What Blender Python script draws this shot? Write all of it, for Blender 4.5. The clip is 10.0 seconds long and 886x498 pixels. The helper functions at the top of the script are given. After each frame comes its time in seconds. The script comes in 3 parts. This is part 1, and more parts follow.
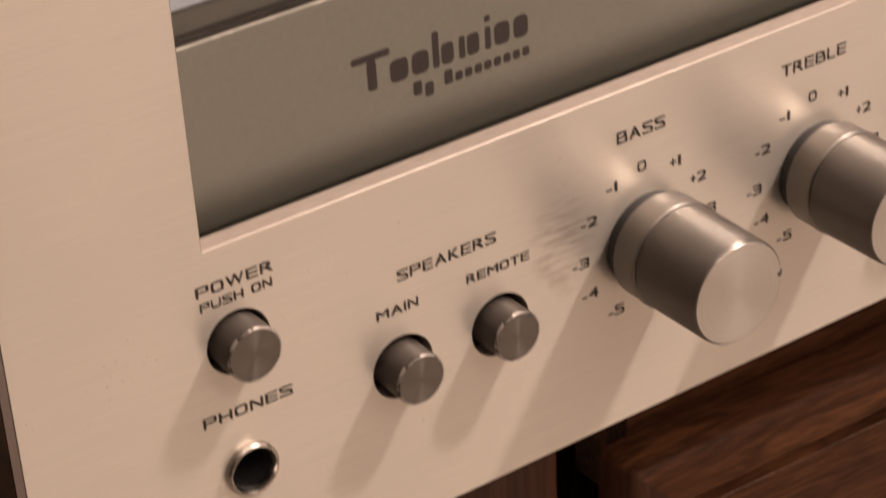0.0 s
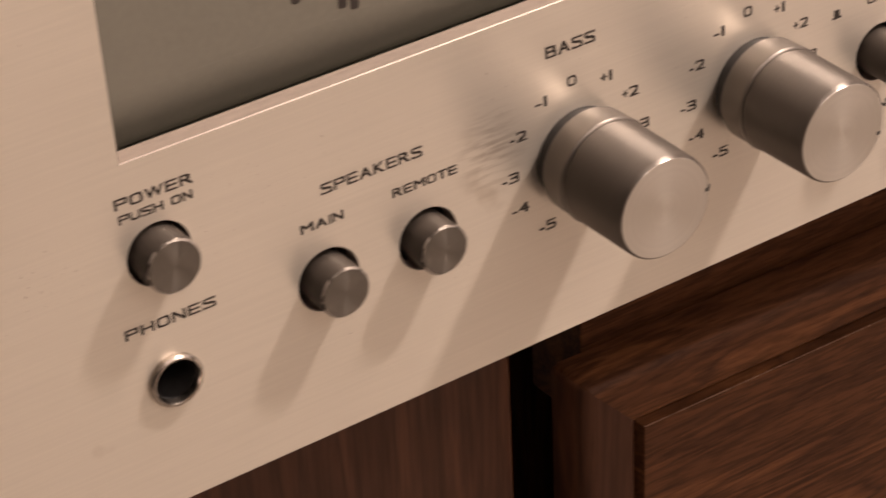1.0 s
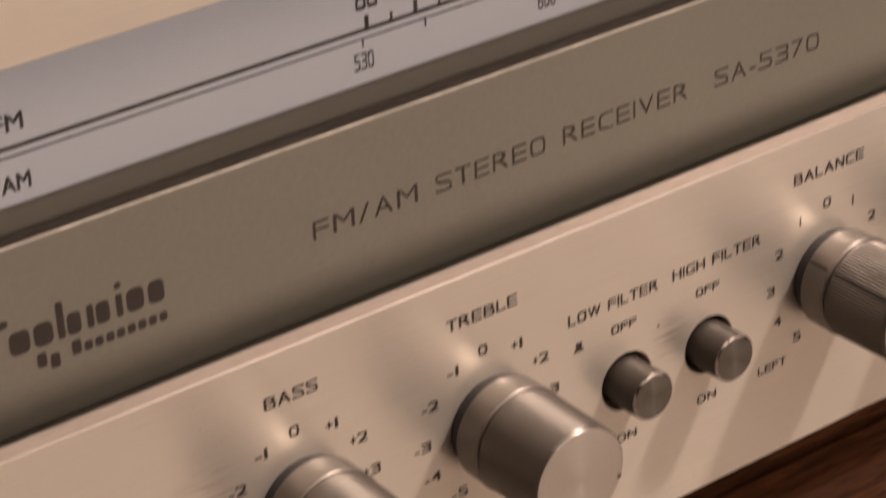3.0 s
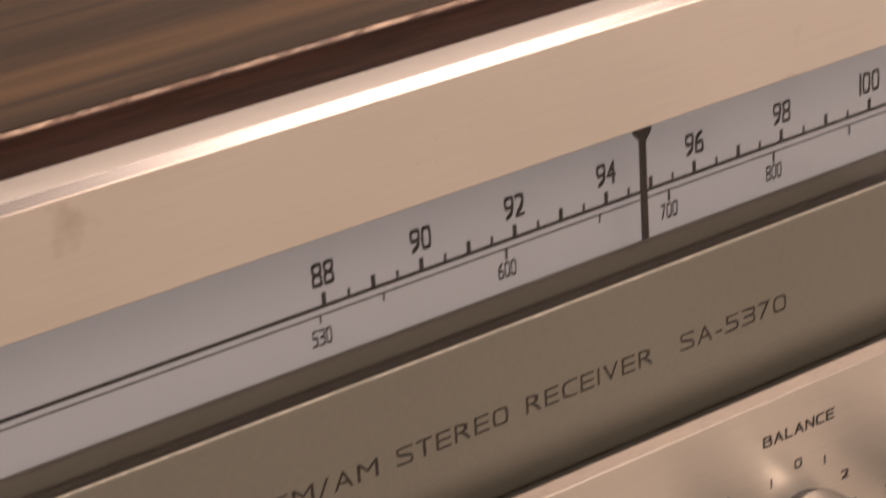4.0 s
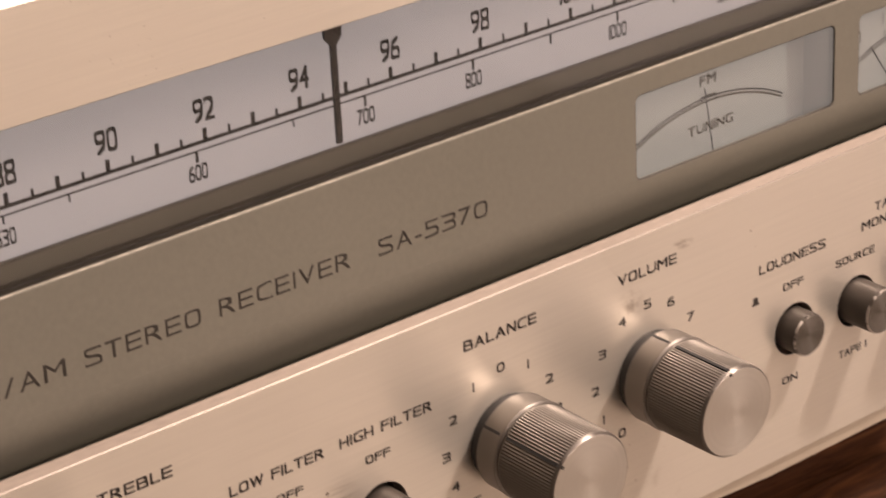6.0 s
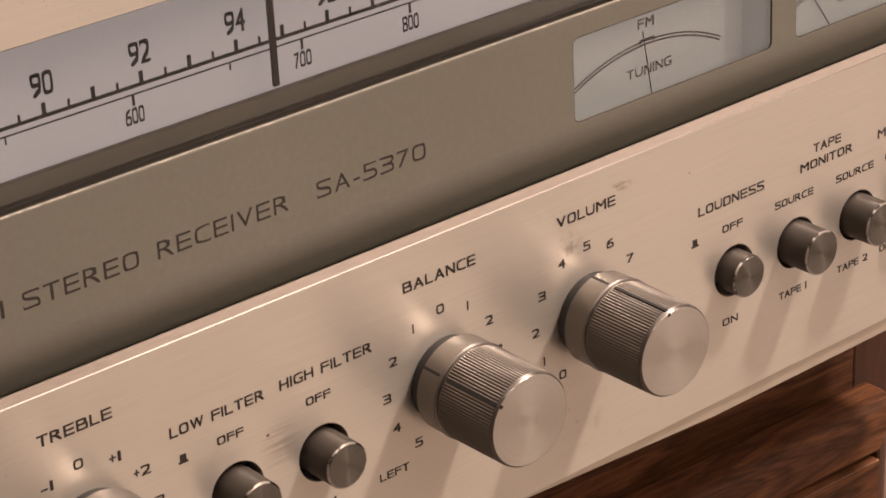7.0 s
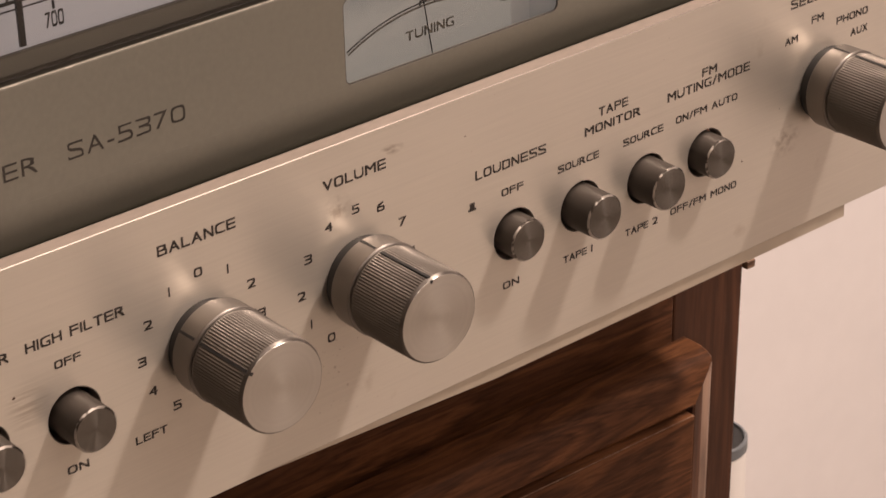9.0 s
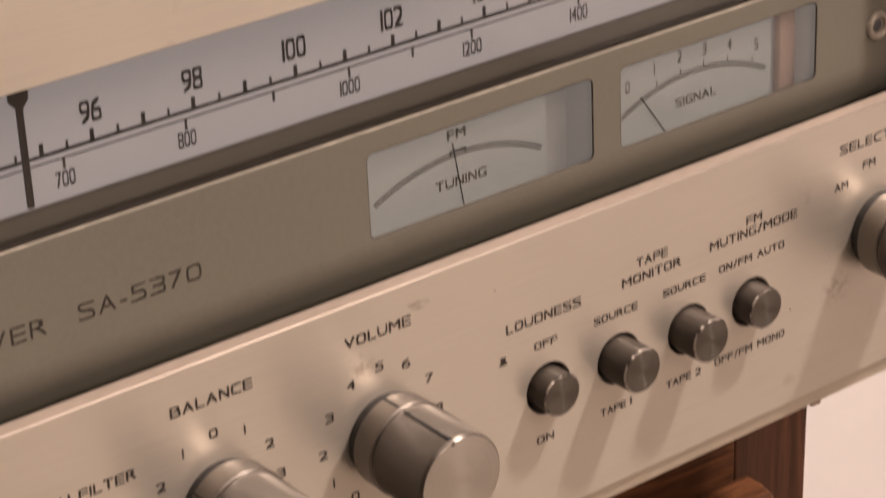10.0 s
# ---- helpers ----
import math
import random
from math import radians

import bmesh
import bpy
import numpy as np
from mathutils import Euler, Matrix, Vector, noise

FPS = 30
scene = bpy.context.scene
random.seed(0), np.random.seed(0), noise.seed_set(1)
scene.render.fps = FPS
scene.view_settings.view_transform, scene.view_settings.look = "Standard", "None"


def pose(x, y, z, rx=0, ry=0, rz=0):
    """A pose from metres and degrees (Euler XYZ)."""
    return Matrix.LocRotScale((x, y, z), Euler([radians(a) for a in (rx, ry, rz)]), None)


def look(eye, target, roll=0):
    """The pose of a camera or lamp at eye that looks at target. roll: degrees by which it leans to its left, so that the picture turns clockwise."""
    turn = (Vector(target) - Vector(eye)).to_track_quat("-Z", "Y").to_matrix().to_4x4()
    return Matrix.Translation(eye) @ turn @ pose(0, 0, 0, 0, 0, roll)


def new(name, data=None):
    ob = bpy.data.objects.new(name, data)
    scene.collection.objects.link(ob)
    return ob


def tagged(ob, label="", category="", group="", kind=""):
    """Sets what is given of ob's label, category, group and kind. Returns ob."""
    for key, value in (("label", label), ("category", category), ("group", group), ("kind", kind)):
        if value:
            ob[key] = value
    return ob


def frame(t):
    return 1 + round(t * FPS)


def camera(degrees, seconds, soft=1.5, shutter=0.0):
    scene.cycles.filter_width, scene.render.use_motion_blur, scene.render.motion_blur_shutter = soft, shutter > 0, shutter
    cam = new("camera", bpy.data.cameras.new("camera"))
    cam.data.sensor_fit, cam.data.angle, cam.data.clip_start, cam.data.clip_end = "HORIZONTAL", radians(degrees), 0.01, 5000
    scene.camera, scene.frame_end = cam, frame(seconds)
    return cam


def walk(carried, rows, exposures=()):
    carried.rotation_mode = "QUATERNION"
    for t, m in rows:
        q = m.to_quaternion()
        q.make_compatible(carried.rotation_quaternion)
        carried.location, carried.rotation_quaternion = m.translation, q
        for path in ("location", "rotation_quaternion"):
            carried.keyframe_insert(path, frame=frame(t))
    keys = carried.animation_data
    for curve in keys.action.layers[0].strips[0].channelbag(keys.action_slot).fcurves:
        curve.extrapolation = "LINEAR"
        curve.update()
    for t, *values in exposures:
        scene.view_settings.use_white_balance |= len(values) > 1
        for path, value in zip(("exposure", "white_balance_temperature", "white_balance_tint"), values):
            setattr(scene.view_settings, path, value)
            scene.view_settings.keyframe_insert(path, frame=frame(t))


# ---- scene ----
import functools
cam = camera(20.200, 10.0, shutter=0.5)
PATH = [
    (0.0, look((-0.09118, -0.30002, 0.30289), (0.11905, 0.02563, 0.07430), -3.981)),
    (0.2, look((-0.09096, -0.30128, 0.30262), (0.11810, 0.02128, 0.06863), -3.765)),
    (0.5, look((-0.09101, -0.30431, 0.30197), (0.11323, 0.01771, 0.06304), -3.931)),
    (0.7, look((-0.08771, -0.30781, 0.30171), (0.11364, 0.01573, 0.06239), -4.300)),
    (1.0, look((-0.07702, -0.31167, 0.30137), (0.12325, 0.01173, 0.06095), -4.265)),
    (1.2, look((-0.06919, -0.31225, 0.30096), (0.13345, 0.00962, 0.06046), -4.056)),
    (1.5, look((-0.05931, -0.31231, 0.30061), (0.14938, 0.00754, 0.06260), -3.477)),
    (1.7, look((-0.05297, -0.31209, 0.30203), (0.15729, 0.00669, 0.06398), -3.301)),
    (2.0, look((-0.04516, -0.30942, 0.30553), (0.16903, 0.00783, 0.06894), -2.964)),
    (2.3, look((-0.04094, -0.30555, 0.30805), (0.17863, 0.01113, 0.07567), -2.727)),
    (2.5, look((-0.03929, -0.30374, 0.30937), (0.18358, 0.01397, 0.08157), -2.764)),
    (2.8, look((-0.03847, -0.30288, 0.31231), (0.18864, 0.01840, 0.09391), -3.069)),
    (3.0, look((-0.03752, -0.30160, 0.31445), (0.19249, 0.02128, 0.10151), -3.025)),
    (3.2, look((-0.03568, -0.29900, 0.31642), (0.19829, 0.02516, 0.10984), -2.932)),
    (4.3, look((-0.01450, -0.31429, 0.32823), (0.21846, 0.02892, 0.15377), -4.257)),
    (4.5, look((-0.00993, -0.31976, 0.32799), (0.22469, 0.02371, 0.15628), -4.084)),
    (5.0, look((-0.00731, -0.32446, 0.32398), (0.23603, 0.01281, 0.15214), -3.486)),
    (5.3, look((-0.00630, -0.32787, 0.32039), (0.24089, 0.00475, 0.14499), -3.316)),
    (5.5, look((-0.00525, -0.33014, 0.31820), (0.24343, -0.00019, 0.13990), -3.343)),
    (5.8, look((-0.00469, -0.33159, 0.31635), (0.24555, -0.00638, 0.13163), -3.223)),
    (6.0, look((-0.00376, -0.33216, 0.31570), (0.24803, -0.00982, 0.12809), -3.044)),
    (6.2, look((-0.00342, -0.33328, 0.31658), (0.24947, -0.01375, 0.12565), -2.884)),
    (7.3, look((-0.00265, -0.34145, 0.31143), (0.25232, -0.02600, 0.11654), -3.161)),
    (7.5, look((-0.00427, -0.34297, 0.31657), (0.24939, -0.03003, 0.11601), -2.946)),
    (7.7, look((-0.01064, -0.34299, 0.32321), (0.24575, -0.03492, 0.11862), -2.815)),
    (8.0, look((-0.02083, -0.34341, 0.33004), (0.24247, -0.04220, 0.12400), -2.619)),
    (8.2, look((-0.01814, -0.34557, 0.32835), (0.24678, -0.04706, 0.12050), -2.191)),
    (8.5, look((0.00042, -0.35209, 0.32170), (0.26548, -0.05444, 0.11278), -1.551)),
    (8.7, look((0.01429, -0.35452, 0.31925), (0.27759, -0.05499, 0.11079), -1.387)),
    (9.0, look((0.03089, -0.35645, 0.31828), (0.28765, -0.05092, 0.11037), -1.547)),
    (9.2, look((0.03929, -0.35713, 0.31824), (0.29148, -0.04750, 0.11082), -1.715)),
    (9.5, look((0.04818, -0.35774, 0.31985), (0.29497, -0.04153, 0.11588), -2.160)),
    (9.7, look((0.05268, -0.35752, 0.32216), (0.29701, -0.03728, 0.12155), -2.453)),
    (10.0, look((0.05851, -0.35647, 0.32693), (0.30120, -0.03142, 0.13214), -2.628)),
]
walk(cam, PATH, [(0.0, 0.02), (0.3, -0.16), (0.5, -0.11), (1.0, -0.06), (2.5, -0.06), (2.8, -0.16), (4.5, -0.4), (6.0, 0.04), (7.5, -0.25), (9.0, -0.42), (10.0, -0.27)])

# ---------- world and lamps ----------
world = bpy.data.worlds.new("room_air")
world.use_nodes = True
scene.world = world
world.node_tree.nodes["Background"].inputs[0].default_value = (1.0, 0.8, 0.68, 1)
world.node_tree.nodes["Background"].inputs[1].default_value = 0.02

WARM = (1.0, 0.80, 0.69)


def lamp(name, eye, target, size, power, color=WARM, shape="DISK", size_y=None):
    data = bpy.data.lights.new(name, "AREA")
    data.shape, data.size, data.energy, data.color = shape, size, power, color
    if size_y:
        data.size_y = size_y
    ob = new(name, data)
    ob.matrix_world = look(eye, target)
    return ob


lamp("ceiling_spot_light", (1.08, -0.46, 1.5), (0.25, 0, 0.1), 0.125, 52.0)
# unseen broad area lamp added overhead as soft fill
lamp("soft_fill_light", (0.5, -1.8, 1.56), (0.5, -1.8, 0), 1.6, 40.0, shape="RECTANGLE", size_y=1.3)


# ---------- materials ----------
def material(name):
    m = bpy.data.materials.new(name)
    m.use_nodes = True
    nt = m.node_tree
    return m, nt, nt.nodes["Principled BSDF"]


def stretched(nt, scale):
    co = nt.nodes.new("ShaderNodeTexCoord")
    mp = nt.nodes.new("ShaderNodeMapping")
    mp.inputs["Scale"].default_value = scale
    nt.links.new(co.outputs["Object"], mp.inputs["Vector"])
    return mp


def ramp(nt, fac, stops):
    r = nt.nodes.new("ShaderNodeValToRGB")
    els = r.color_ramp.elements
    while len(els) < len(stops):
        els.new(0.5)
    for e, (p, c) in zip(els, stops):
        e.position, e.color = p, (*c, 1) if len(c) == 3 else c
    nt.links.new(fac, r.inputs["Fac"])
    return r


def surface(name, color, rough=0.5, metal=0.0, vary=0.12, grain=(40, 40, 40), bump=0.02, rough_vary=0.1, dirt=None):
    """A surface with fine grain, broad mottling and a little relief."""
    m, nt, b = material(name)
    fine = nt.nodes.new("ShaderNodeTexNoise")
    fine.inputs["Scale"].default_value, fine.inputs["Detail"].default_value = 1.0, 4
    nt.links.new(stretched(nt, grain).outputs[0], fine.inputs["Vector"])
    broad = nt.nodes.new("ShaderNodeTexNoise")
    broad.inputs["Scale"].default_value, broad.inputs["Detail"].default_value = 1.0, 3
    nt.links.new(stretched(nt, (14, 14, 14)).outputs[0], broad.inputs["Vector"])
    add = nt.nodes.new("ShaderNodeMath")
    add.operation = "MULTIPLY_ADD"
    add.inputs[1].default_value = 0.5
    nt.links.new(fine.outputs["Fac"], add.inputs[0])
    half = nt.nodes.new("ShaderNodeMath")
    half.operation = "MULTIPLY"
    half.inputs[1].default_value = 0.5
    nt.links.new(broad.outputs["Fac"], half.inputs[0])
    nt.links.new(half.outputs[0], add.inputs[2])
    lo = [c * (1 - vary) for c in color]
    hi = [min(1, c * (1 + vary)) for c in color]
    r = ramp(nt, add.outputs[0], [(0.3, lo), (0.7, hi)])
    nt.links.new(r.outputs["Color"], b.inputs["Base Color"])
    rr = ramp(nt, add.outputs[0], [(0.3, (max(0.03, rough - rough_vary),) * 3), (0.7, (min(1, rough + rough_vary),) * 3)])
    nt.links.new(rr.outputs["Color"], b.inputs["Roughness"])
    b.inputs["Metallic"].default_value = metal
    if bump:
        bp = nt.nodes.new("ShaderNodeBump")
        bp.inputs["Strength"].default_value, bp.inputs["Distance"].default_value = bump, 0.001
        nt.links.new(fine.outputs["Fac"], bp.inputs["Height"])
        nt.links.new(bp.outputs["Normal"], b.inputs["Normal"])
    return m


def brushed(name, color, rough, metal, spread, spun=False, vary=0.05, grain=(60, 2500, 2500)):
    """Brushed metal: the sheen is drawn out across the brush marks, which run along x or, when spun, round y."""
    m = surface(name, color, rough, metal, vary, grain, 0.002 if spun else 0.012, 0.015)
    nt = m.node_tree
    b = nt.nodes["Principled BSDF"]
    b.inputs["Anisotropic"].default_value = spread
    if spun:
        t = nt.nodes.new("ShaderNodeTangent")
        t.direction_type, t.axis = "RADIAL", "Y"
        b.inputs["Anisotropic Rotation"].default_value = 0.25
        # the turning marks are fine rings round the axis
        co, flat, size, xyz, ring = (nt.nodes.new(k) for k in ("ShaderNodeTexCoord", "ShaderNodeVectorMath", "ShaderNodeVectorMath", "ShaderNodeSeparateXYZ", "ShaderNodeCombineXYZ"))
        flat.operation, size.operation = "MULTIPLY", "LENGTH"
        flat.inputs[1].default_value = (1, 0, 1)
        nt.links.new(co.outputs["Object"], flat.inputs[0])
        nt.links.new(co.outputs["Object"], xyz.inputs[0])
        nt.links.new(flat.outputs["Vector"], size.inputs[0])
        for source, place in ((size.outputs["Value"], 0), (xyz.outputs["Y"], 1)):
            up = nt.nodes.new("ShaderNodeMath")
            up.operation = "MULTIPLY"
            up.inputs[1].default_value = 1600.0
            nt.links.new(source, up.inputs[0])
            nt.links.new(up.outputs[0], ring.inputs[place])
        fine = [n for n in nt.nodes if n.bl_idname == "ShaderNodeTexNoise"][0]
        nt.links.new(ring.outputs[0], fine.inputs["Vector"])
        nt.links.new(t.outputs[0], b.inputs["Tangent"])
    else:
        c = nt.nodes.new("ShaderNodeCombineXYZ")
        c.inputs[2].default_value = 1.0
        nt.links.new(c.outputs[0], b.inputs["Tangent"])
    return m


def specked(m):
    """Adds sparse brown specks and faint stains to a material's colour."""
    nt = m.node_tree
    b = nt.nodes["Principled BSDF"]
    base = b.inputs["Base Color"].links[0].from_socket
    spots = nt.nodes.new("ShaderNodeTexNoise")
    spots.inputs["Scale"].default_value, spots.inputs["Detail"].default_value = 420.0, 2
    stain = nt.nodes.new("ShaderNodeTexNoise")
    stain.inputs["Scale"].default_value, stain.inputs["Detail"].default_value = 46.0, 5
    co = stretched(nt, (1, 1, 1))
    nt.links.new(co.outputs[0], spots.inputs["Vector"])
    nt.links.new(co.outputs[0], stain.inputs["Vector"])
    pits = nt.nodes.new("ShaderNodeTexNoise")
    pits.inputs["Scale"].default_value, pits.inputs["Detail"].default_value = 1300.0, 1
    where = nt.nodes.new("ShaderNodeTexNoise")
    where.inputs["Scale"].default_value, where.inputs["Detail"].default_value = 28.0, 3
    nt.links.new(co.outputs[0], pits.inputs["Vector"])
    nt.links.new(co.outputs[0], where.inputs["Vector"])
    patch = ramp(nt, where.outputs["Fac"], [(0.5, (0, 0, 0)), (0.72, (0.16, 0.16, 0.16))])
    near = nt.nodes.new("ShaderNodeMath")
    nt.links.new(pits.outputs["Fac"], near.inputs[0])
    nt.links.new(patch.outputs["Color"], near.inputs[1])
    for source, lo, hi, color in ((near, 0.79, 0.92, (0.50, 0.44, 0.38, 1)), (spots, 0.785, 0.80, (0.10, 0.06, 0.035, 1)), (stain, 0.66, 0.84, (0.42, 0.34, 0.26, 1))):
        fac = ramp(nt, source.outputs[0], [(lo, (0, 0, 0)), (hi, (1, 1, 1))])
        mix = nt.nodes.new("ShaderNodeMix")
        mix.data_type = "RGBA"
        mix.inputs["B"].default_value = color
        nt.links.new(fac.outputs["Color"], mix.inputs["Factor"])
        nt.links.new(base, mix.inputs["A"])
        base = mix.outputs["Result"]
    nt.links.new(base, b.inputs["Base Color"])
    return m


def wood(name, dark, light, scale, rough=0.35, coat=0.2, bump=0.15, pore=0.75, gloss=0.22):
    """Walnut: long wavy bands, fine pores and streaks along the first short axis of scale."""
    m, nt, b = material(name)
    warp = nt.nodes.new("ShaderNodeTexNoise")
    warp.inputs["Scale"].default_value, warp.inputs["Detail"].default_value = 1.0, 6
    warp.inputs["Distortion"].default_value = 0.9
    nt.links.new(stretched(nt, scale).outputs[0], warp.inputs["Vector"])
    pores = nt.nodes.new("ShaderNodeTexNoise")
    pores.inputs["Scale"].default_value, pores.inputs["Detail"].default_value = 1.0, 3
    nt.links.new(stretched(nt, tuple(s * 9 for s in scale)).outputs[0], pores.inputs["Vector"])
    bands = ramp(nt, warp.outputs["Fac"], [(0.30, dark), (0.45, tuple(0.5 * (d + l) for d, l in zip(dark, light))), (0.52, dark), (0.62, light), (0.75, dark)])
    streak = ramp(nt, pores.outputs["Fac"], [(0.38, (0.45, 0.45, 0.45)), (0.55, (1, 1, 1))])
    mix = nt.nodes.new("ShaderNodeMix")
    mix.data_type, mix.blend_type = "RGBA", "MULTIPLY"
    mix.inputs["Factor"].default_value = pore
    nt.links.new(bands.outputs["Color"], mix.inputs["A"])
    nt.links.new(streak.outputs["Color"], mix.inputs["B"])
    nt.links.new(mix.outputs["Result"], b.inputs["Base Color"])
    b.inputs["Roughness"].default_value, b.inputs["Specular IOR Level"].default_value = rough, gloss
    b.inputs["Coat Weight"].default_value, b.inputs["Coat Roughness"].default_value = coat, 0.3
    bp = nt.nodes.new("ShaderNodeBump")
    bp.inputs["Strength"].default_value, bp.inputs["Distance"].default_value = bump, 0.0005
    nt.links.new(pores.outputs["Fac"], bp.inputs["Height"])
    nt.links.new(bp.outputs["Normal"], b.inputs["Normal"])
    return m


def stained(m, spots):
    """Smudges of dried dirt, one also a knob's dark halo: (x, z, width, height, strength, grain) in millimetres on the
    x-z plane.
    """
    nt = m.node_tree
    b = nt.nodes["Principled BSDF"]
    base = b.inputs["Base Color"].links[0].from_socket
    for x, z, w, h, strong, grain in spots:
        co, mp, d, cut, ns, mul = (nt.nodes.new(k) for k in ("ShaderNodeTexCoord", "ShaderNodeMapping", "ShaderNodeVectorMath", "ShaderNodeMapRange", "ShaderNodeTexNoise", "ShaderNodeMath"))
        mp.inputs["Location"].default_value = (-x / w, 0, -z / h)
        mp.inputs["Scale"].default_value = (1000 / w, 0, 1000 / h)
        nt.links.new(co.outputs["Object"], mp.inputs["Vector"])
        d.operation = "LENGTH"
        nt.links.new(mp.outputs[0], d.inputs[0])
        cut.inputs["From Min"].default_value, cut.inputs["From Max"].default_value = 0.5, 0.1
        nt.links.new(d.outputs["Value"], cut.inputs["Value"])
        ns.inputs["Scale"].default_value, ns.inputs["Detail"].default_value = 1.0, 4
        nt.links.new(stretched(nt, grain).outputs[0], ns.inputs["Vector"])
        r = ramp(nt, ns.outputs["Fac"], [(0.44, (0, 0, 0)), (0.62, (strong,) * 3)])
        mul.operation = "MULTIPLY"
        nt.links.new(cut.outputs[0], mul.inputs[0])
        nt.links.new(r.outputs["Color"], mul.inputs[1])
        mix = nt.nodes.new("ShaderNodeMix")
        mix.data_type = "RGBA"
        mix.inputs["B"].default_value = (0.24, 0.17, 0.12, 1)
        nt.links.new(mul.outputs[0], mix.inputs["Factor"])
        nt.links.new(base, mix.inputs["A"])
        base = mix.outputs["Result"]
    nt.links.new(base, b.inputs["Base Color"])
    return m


# the one at 127, 85 is dirt plus the bass knob's painted dark halo
SMUDGES_AND_HALO = [(317.5, 103.2, 7, 3, 0.8, (300, 300, 700)), (303.0, 94.5, 8, 8, 0.5, (400, 400, 400)), (437.5, 66.4, 12, 9, 0.45, (500, 500, 500)),
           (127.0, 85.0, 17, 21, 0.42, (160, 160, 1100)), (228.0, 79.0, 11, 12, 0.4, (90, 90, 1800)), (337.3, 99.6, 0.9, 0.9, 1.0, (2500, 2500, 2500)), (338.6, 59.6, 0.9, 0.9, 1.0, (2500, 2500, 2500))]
ALU = stained(specked(brushed("brushed_champagne_aluminium", (0.715, 0.665, 0.588), 0.345, 0.86, 0.72, False, 0.055, (45, 1700, 1700))), SMUDGES_AND_HALO)
ALU_TOP = brushed("satin_aluminium_top", (0.52, 0.48, 0.44), 0.5, 0.5, 0.2)
# polished bevel's colour taken near black to tone down the lamp's highlight
ALU_EDGE = brushed("dimmed_aluminium_edge", (0.078, 0.070, 0.066), 0.27, 1.0, 0.1)
# corner and cut edge colours darkened to hold back reflected lamplight
SHEEN = brushed("dimmed_milled_corner", (0.16, 0.138, 0.12), 0.36, 1.0, 0.1)
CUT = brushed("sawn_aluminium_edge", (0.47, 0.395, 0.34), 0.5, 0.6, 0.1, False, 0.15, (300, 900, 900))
# barrel and collar coloured darker than the face for the shade on their sides
KNOB = brushed("shaded_turned_aluminium", (0.188, 0.169, 0.15), 0.46, 0.95, 0.85, True, 0.06, (900, 900, 900))
COLLAR = brushed("shaded_polished_collar", (0.235, 0.215, 0.195), 0.46, 1.0, 0.6, True, 0.05, (900, 900, 900))
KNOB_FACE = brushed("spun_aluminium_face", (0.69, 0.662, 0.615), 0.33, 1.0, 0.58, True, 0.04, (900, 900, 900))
BUTTON = brushed("grey_anodised_button", (0.045, 0.036, 0.029), 0.5, 0.3, 0.2, True, 0.08, (900, 900, 900))
RIM_WEAR = surface("chipped_anodising", (0.30, 0.275, 0.25), 0.3, 0.9, 0.85, (420, 420, 420), 0.05, 0.1)
chips = RIM_WEAR.node_tree.nodes["Principled BSDF"].inputs["Base Color"].links[0].from_node.color_ramp.elements
chips[0].position, chips[0].color, chips[1].position, chips[1].color = 0.49, (0.05, 0.042, 0.036, 1), 0.53, (0.42, 0.385, 0.35, 1)
BUTTON_FACE = brushed("spun_grey_button_face", (0.215, 0.2, 0.182), 0.25, 1.0, 0.96, True, 0.06, (900, 900, 900))
BEIGE = surface("beige_grey_enamel", (0.16, 0.151, 0.125), 0.5, 0.0, 0.07, (700, 700, 700), 0.03, 0.05)
DIAL = surface("white_dial_plate", (0.30, 0.28, 0.285), 0.6, 0.0, 0.02, (200, 200, 200), 0.0, 0.05)
CARD = surface("meter_card", (0.24, 0.237, 0.215), 0.6, 0.0, 0.02, (200, 200, 200), 0.0, 0.05)
GREY_PLASTIC = surface("grey_meter_housing", (0.46, 0.46, 0.45), 0.35, 0.0, 0.05, (200, 200, 200), 0.01, 0.05)
# given a weak glow below to lift the dark meter walls
GLOW_HOUSING = surface("glowing_meter_housing", (0.30, 0.295, 0.28), 0.5, 0.0, 0.05, (200, 200, 200), 0.01, 0.05)
PINK_PLASTIC = surface("pink_meter_edge", (0.58, 0.46, 0.41), 0.4, 0.0, 0.05, (200, 200, 200), 0.01, 0.05)
INK = surface("dark_brown_ink", (0.024, 0.018, 0.015), 0.55, 0.0, 0.2, (300, 300, 300), 0.0, 0.05)
GREY_INK_SHADE = surface("grey_brown_ink_and_shade", (0.10, 0.085, 0.065), 0.5, 0.0, 0.2, (300, 300, 300), 0.0, 0.05)
PANEL_INK = surface("soft_brown_ink", (0.024, 0.020, 0.016), 0.5, 0.0, 0.2, (300, 300, 300), 0.0, 0.05)
FRAME = surface("dark_beige_enamel", (0.17, 0.16, 0.132), 0.5, 0.0, 0.04, (700, 700, 700), 0.03, 0.05)
BARE = surface("worn_bare_enamel", (0.36, 0.32, 0.27), 0.45, 0.2, 0.3, (500, 500, 500), 0.05, 0.1)
BLACK = surface("matt_black", (0.012, 0.011, 0.011), 0.6, 0.0, 0.2, (300, 300, 300), 0.0, 0.1)
PAN = surface("bare_steel_pan", (0.56, 0.49, 0.40), 0.45, 0.6, 0.08, (200, 200, 200), 0.03, 0.08)
CHROME = surface("nickel_ring", (0.40, 0.36, 0.32), 0.26, 1.0, 0.05, (400, 400, 400), 0.02, 0.05)
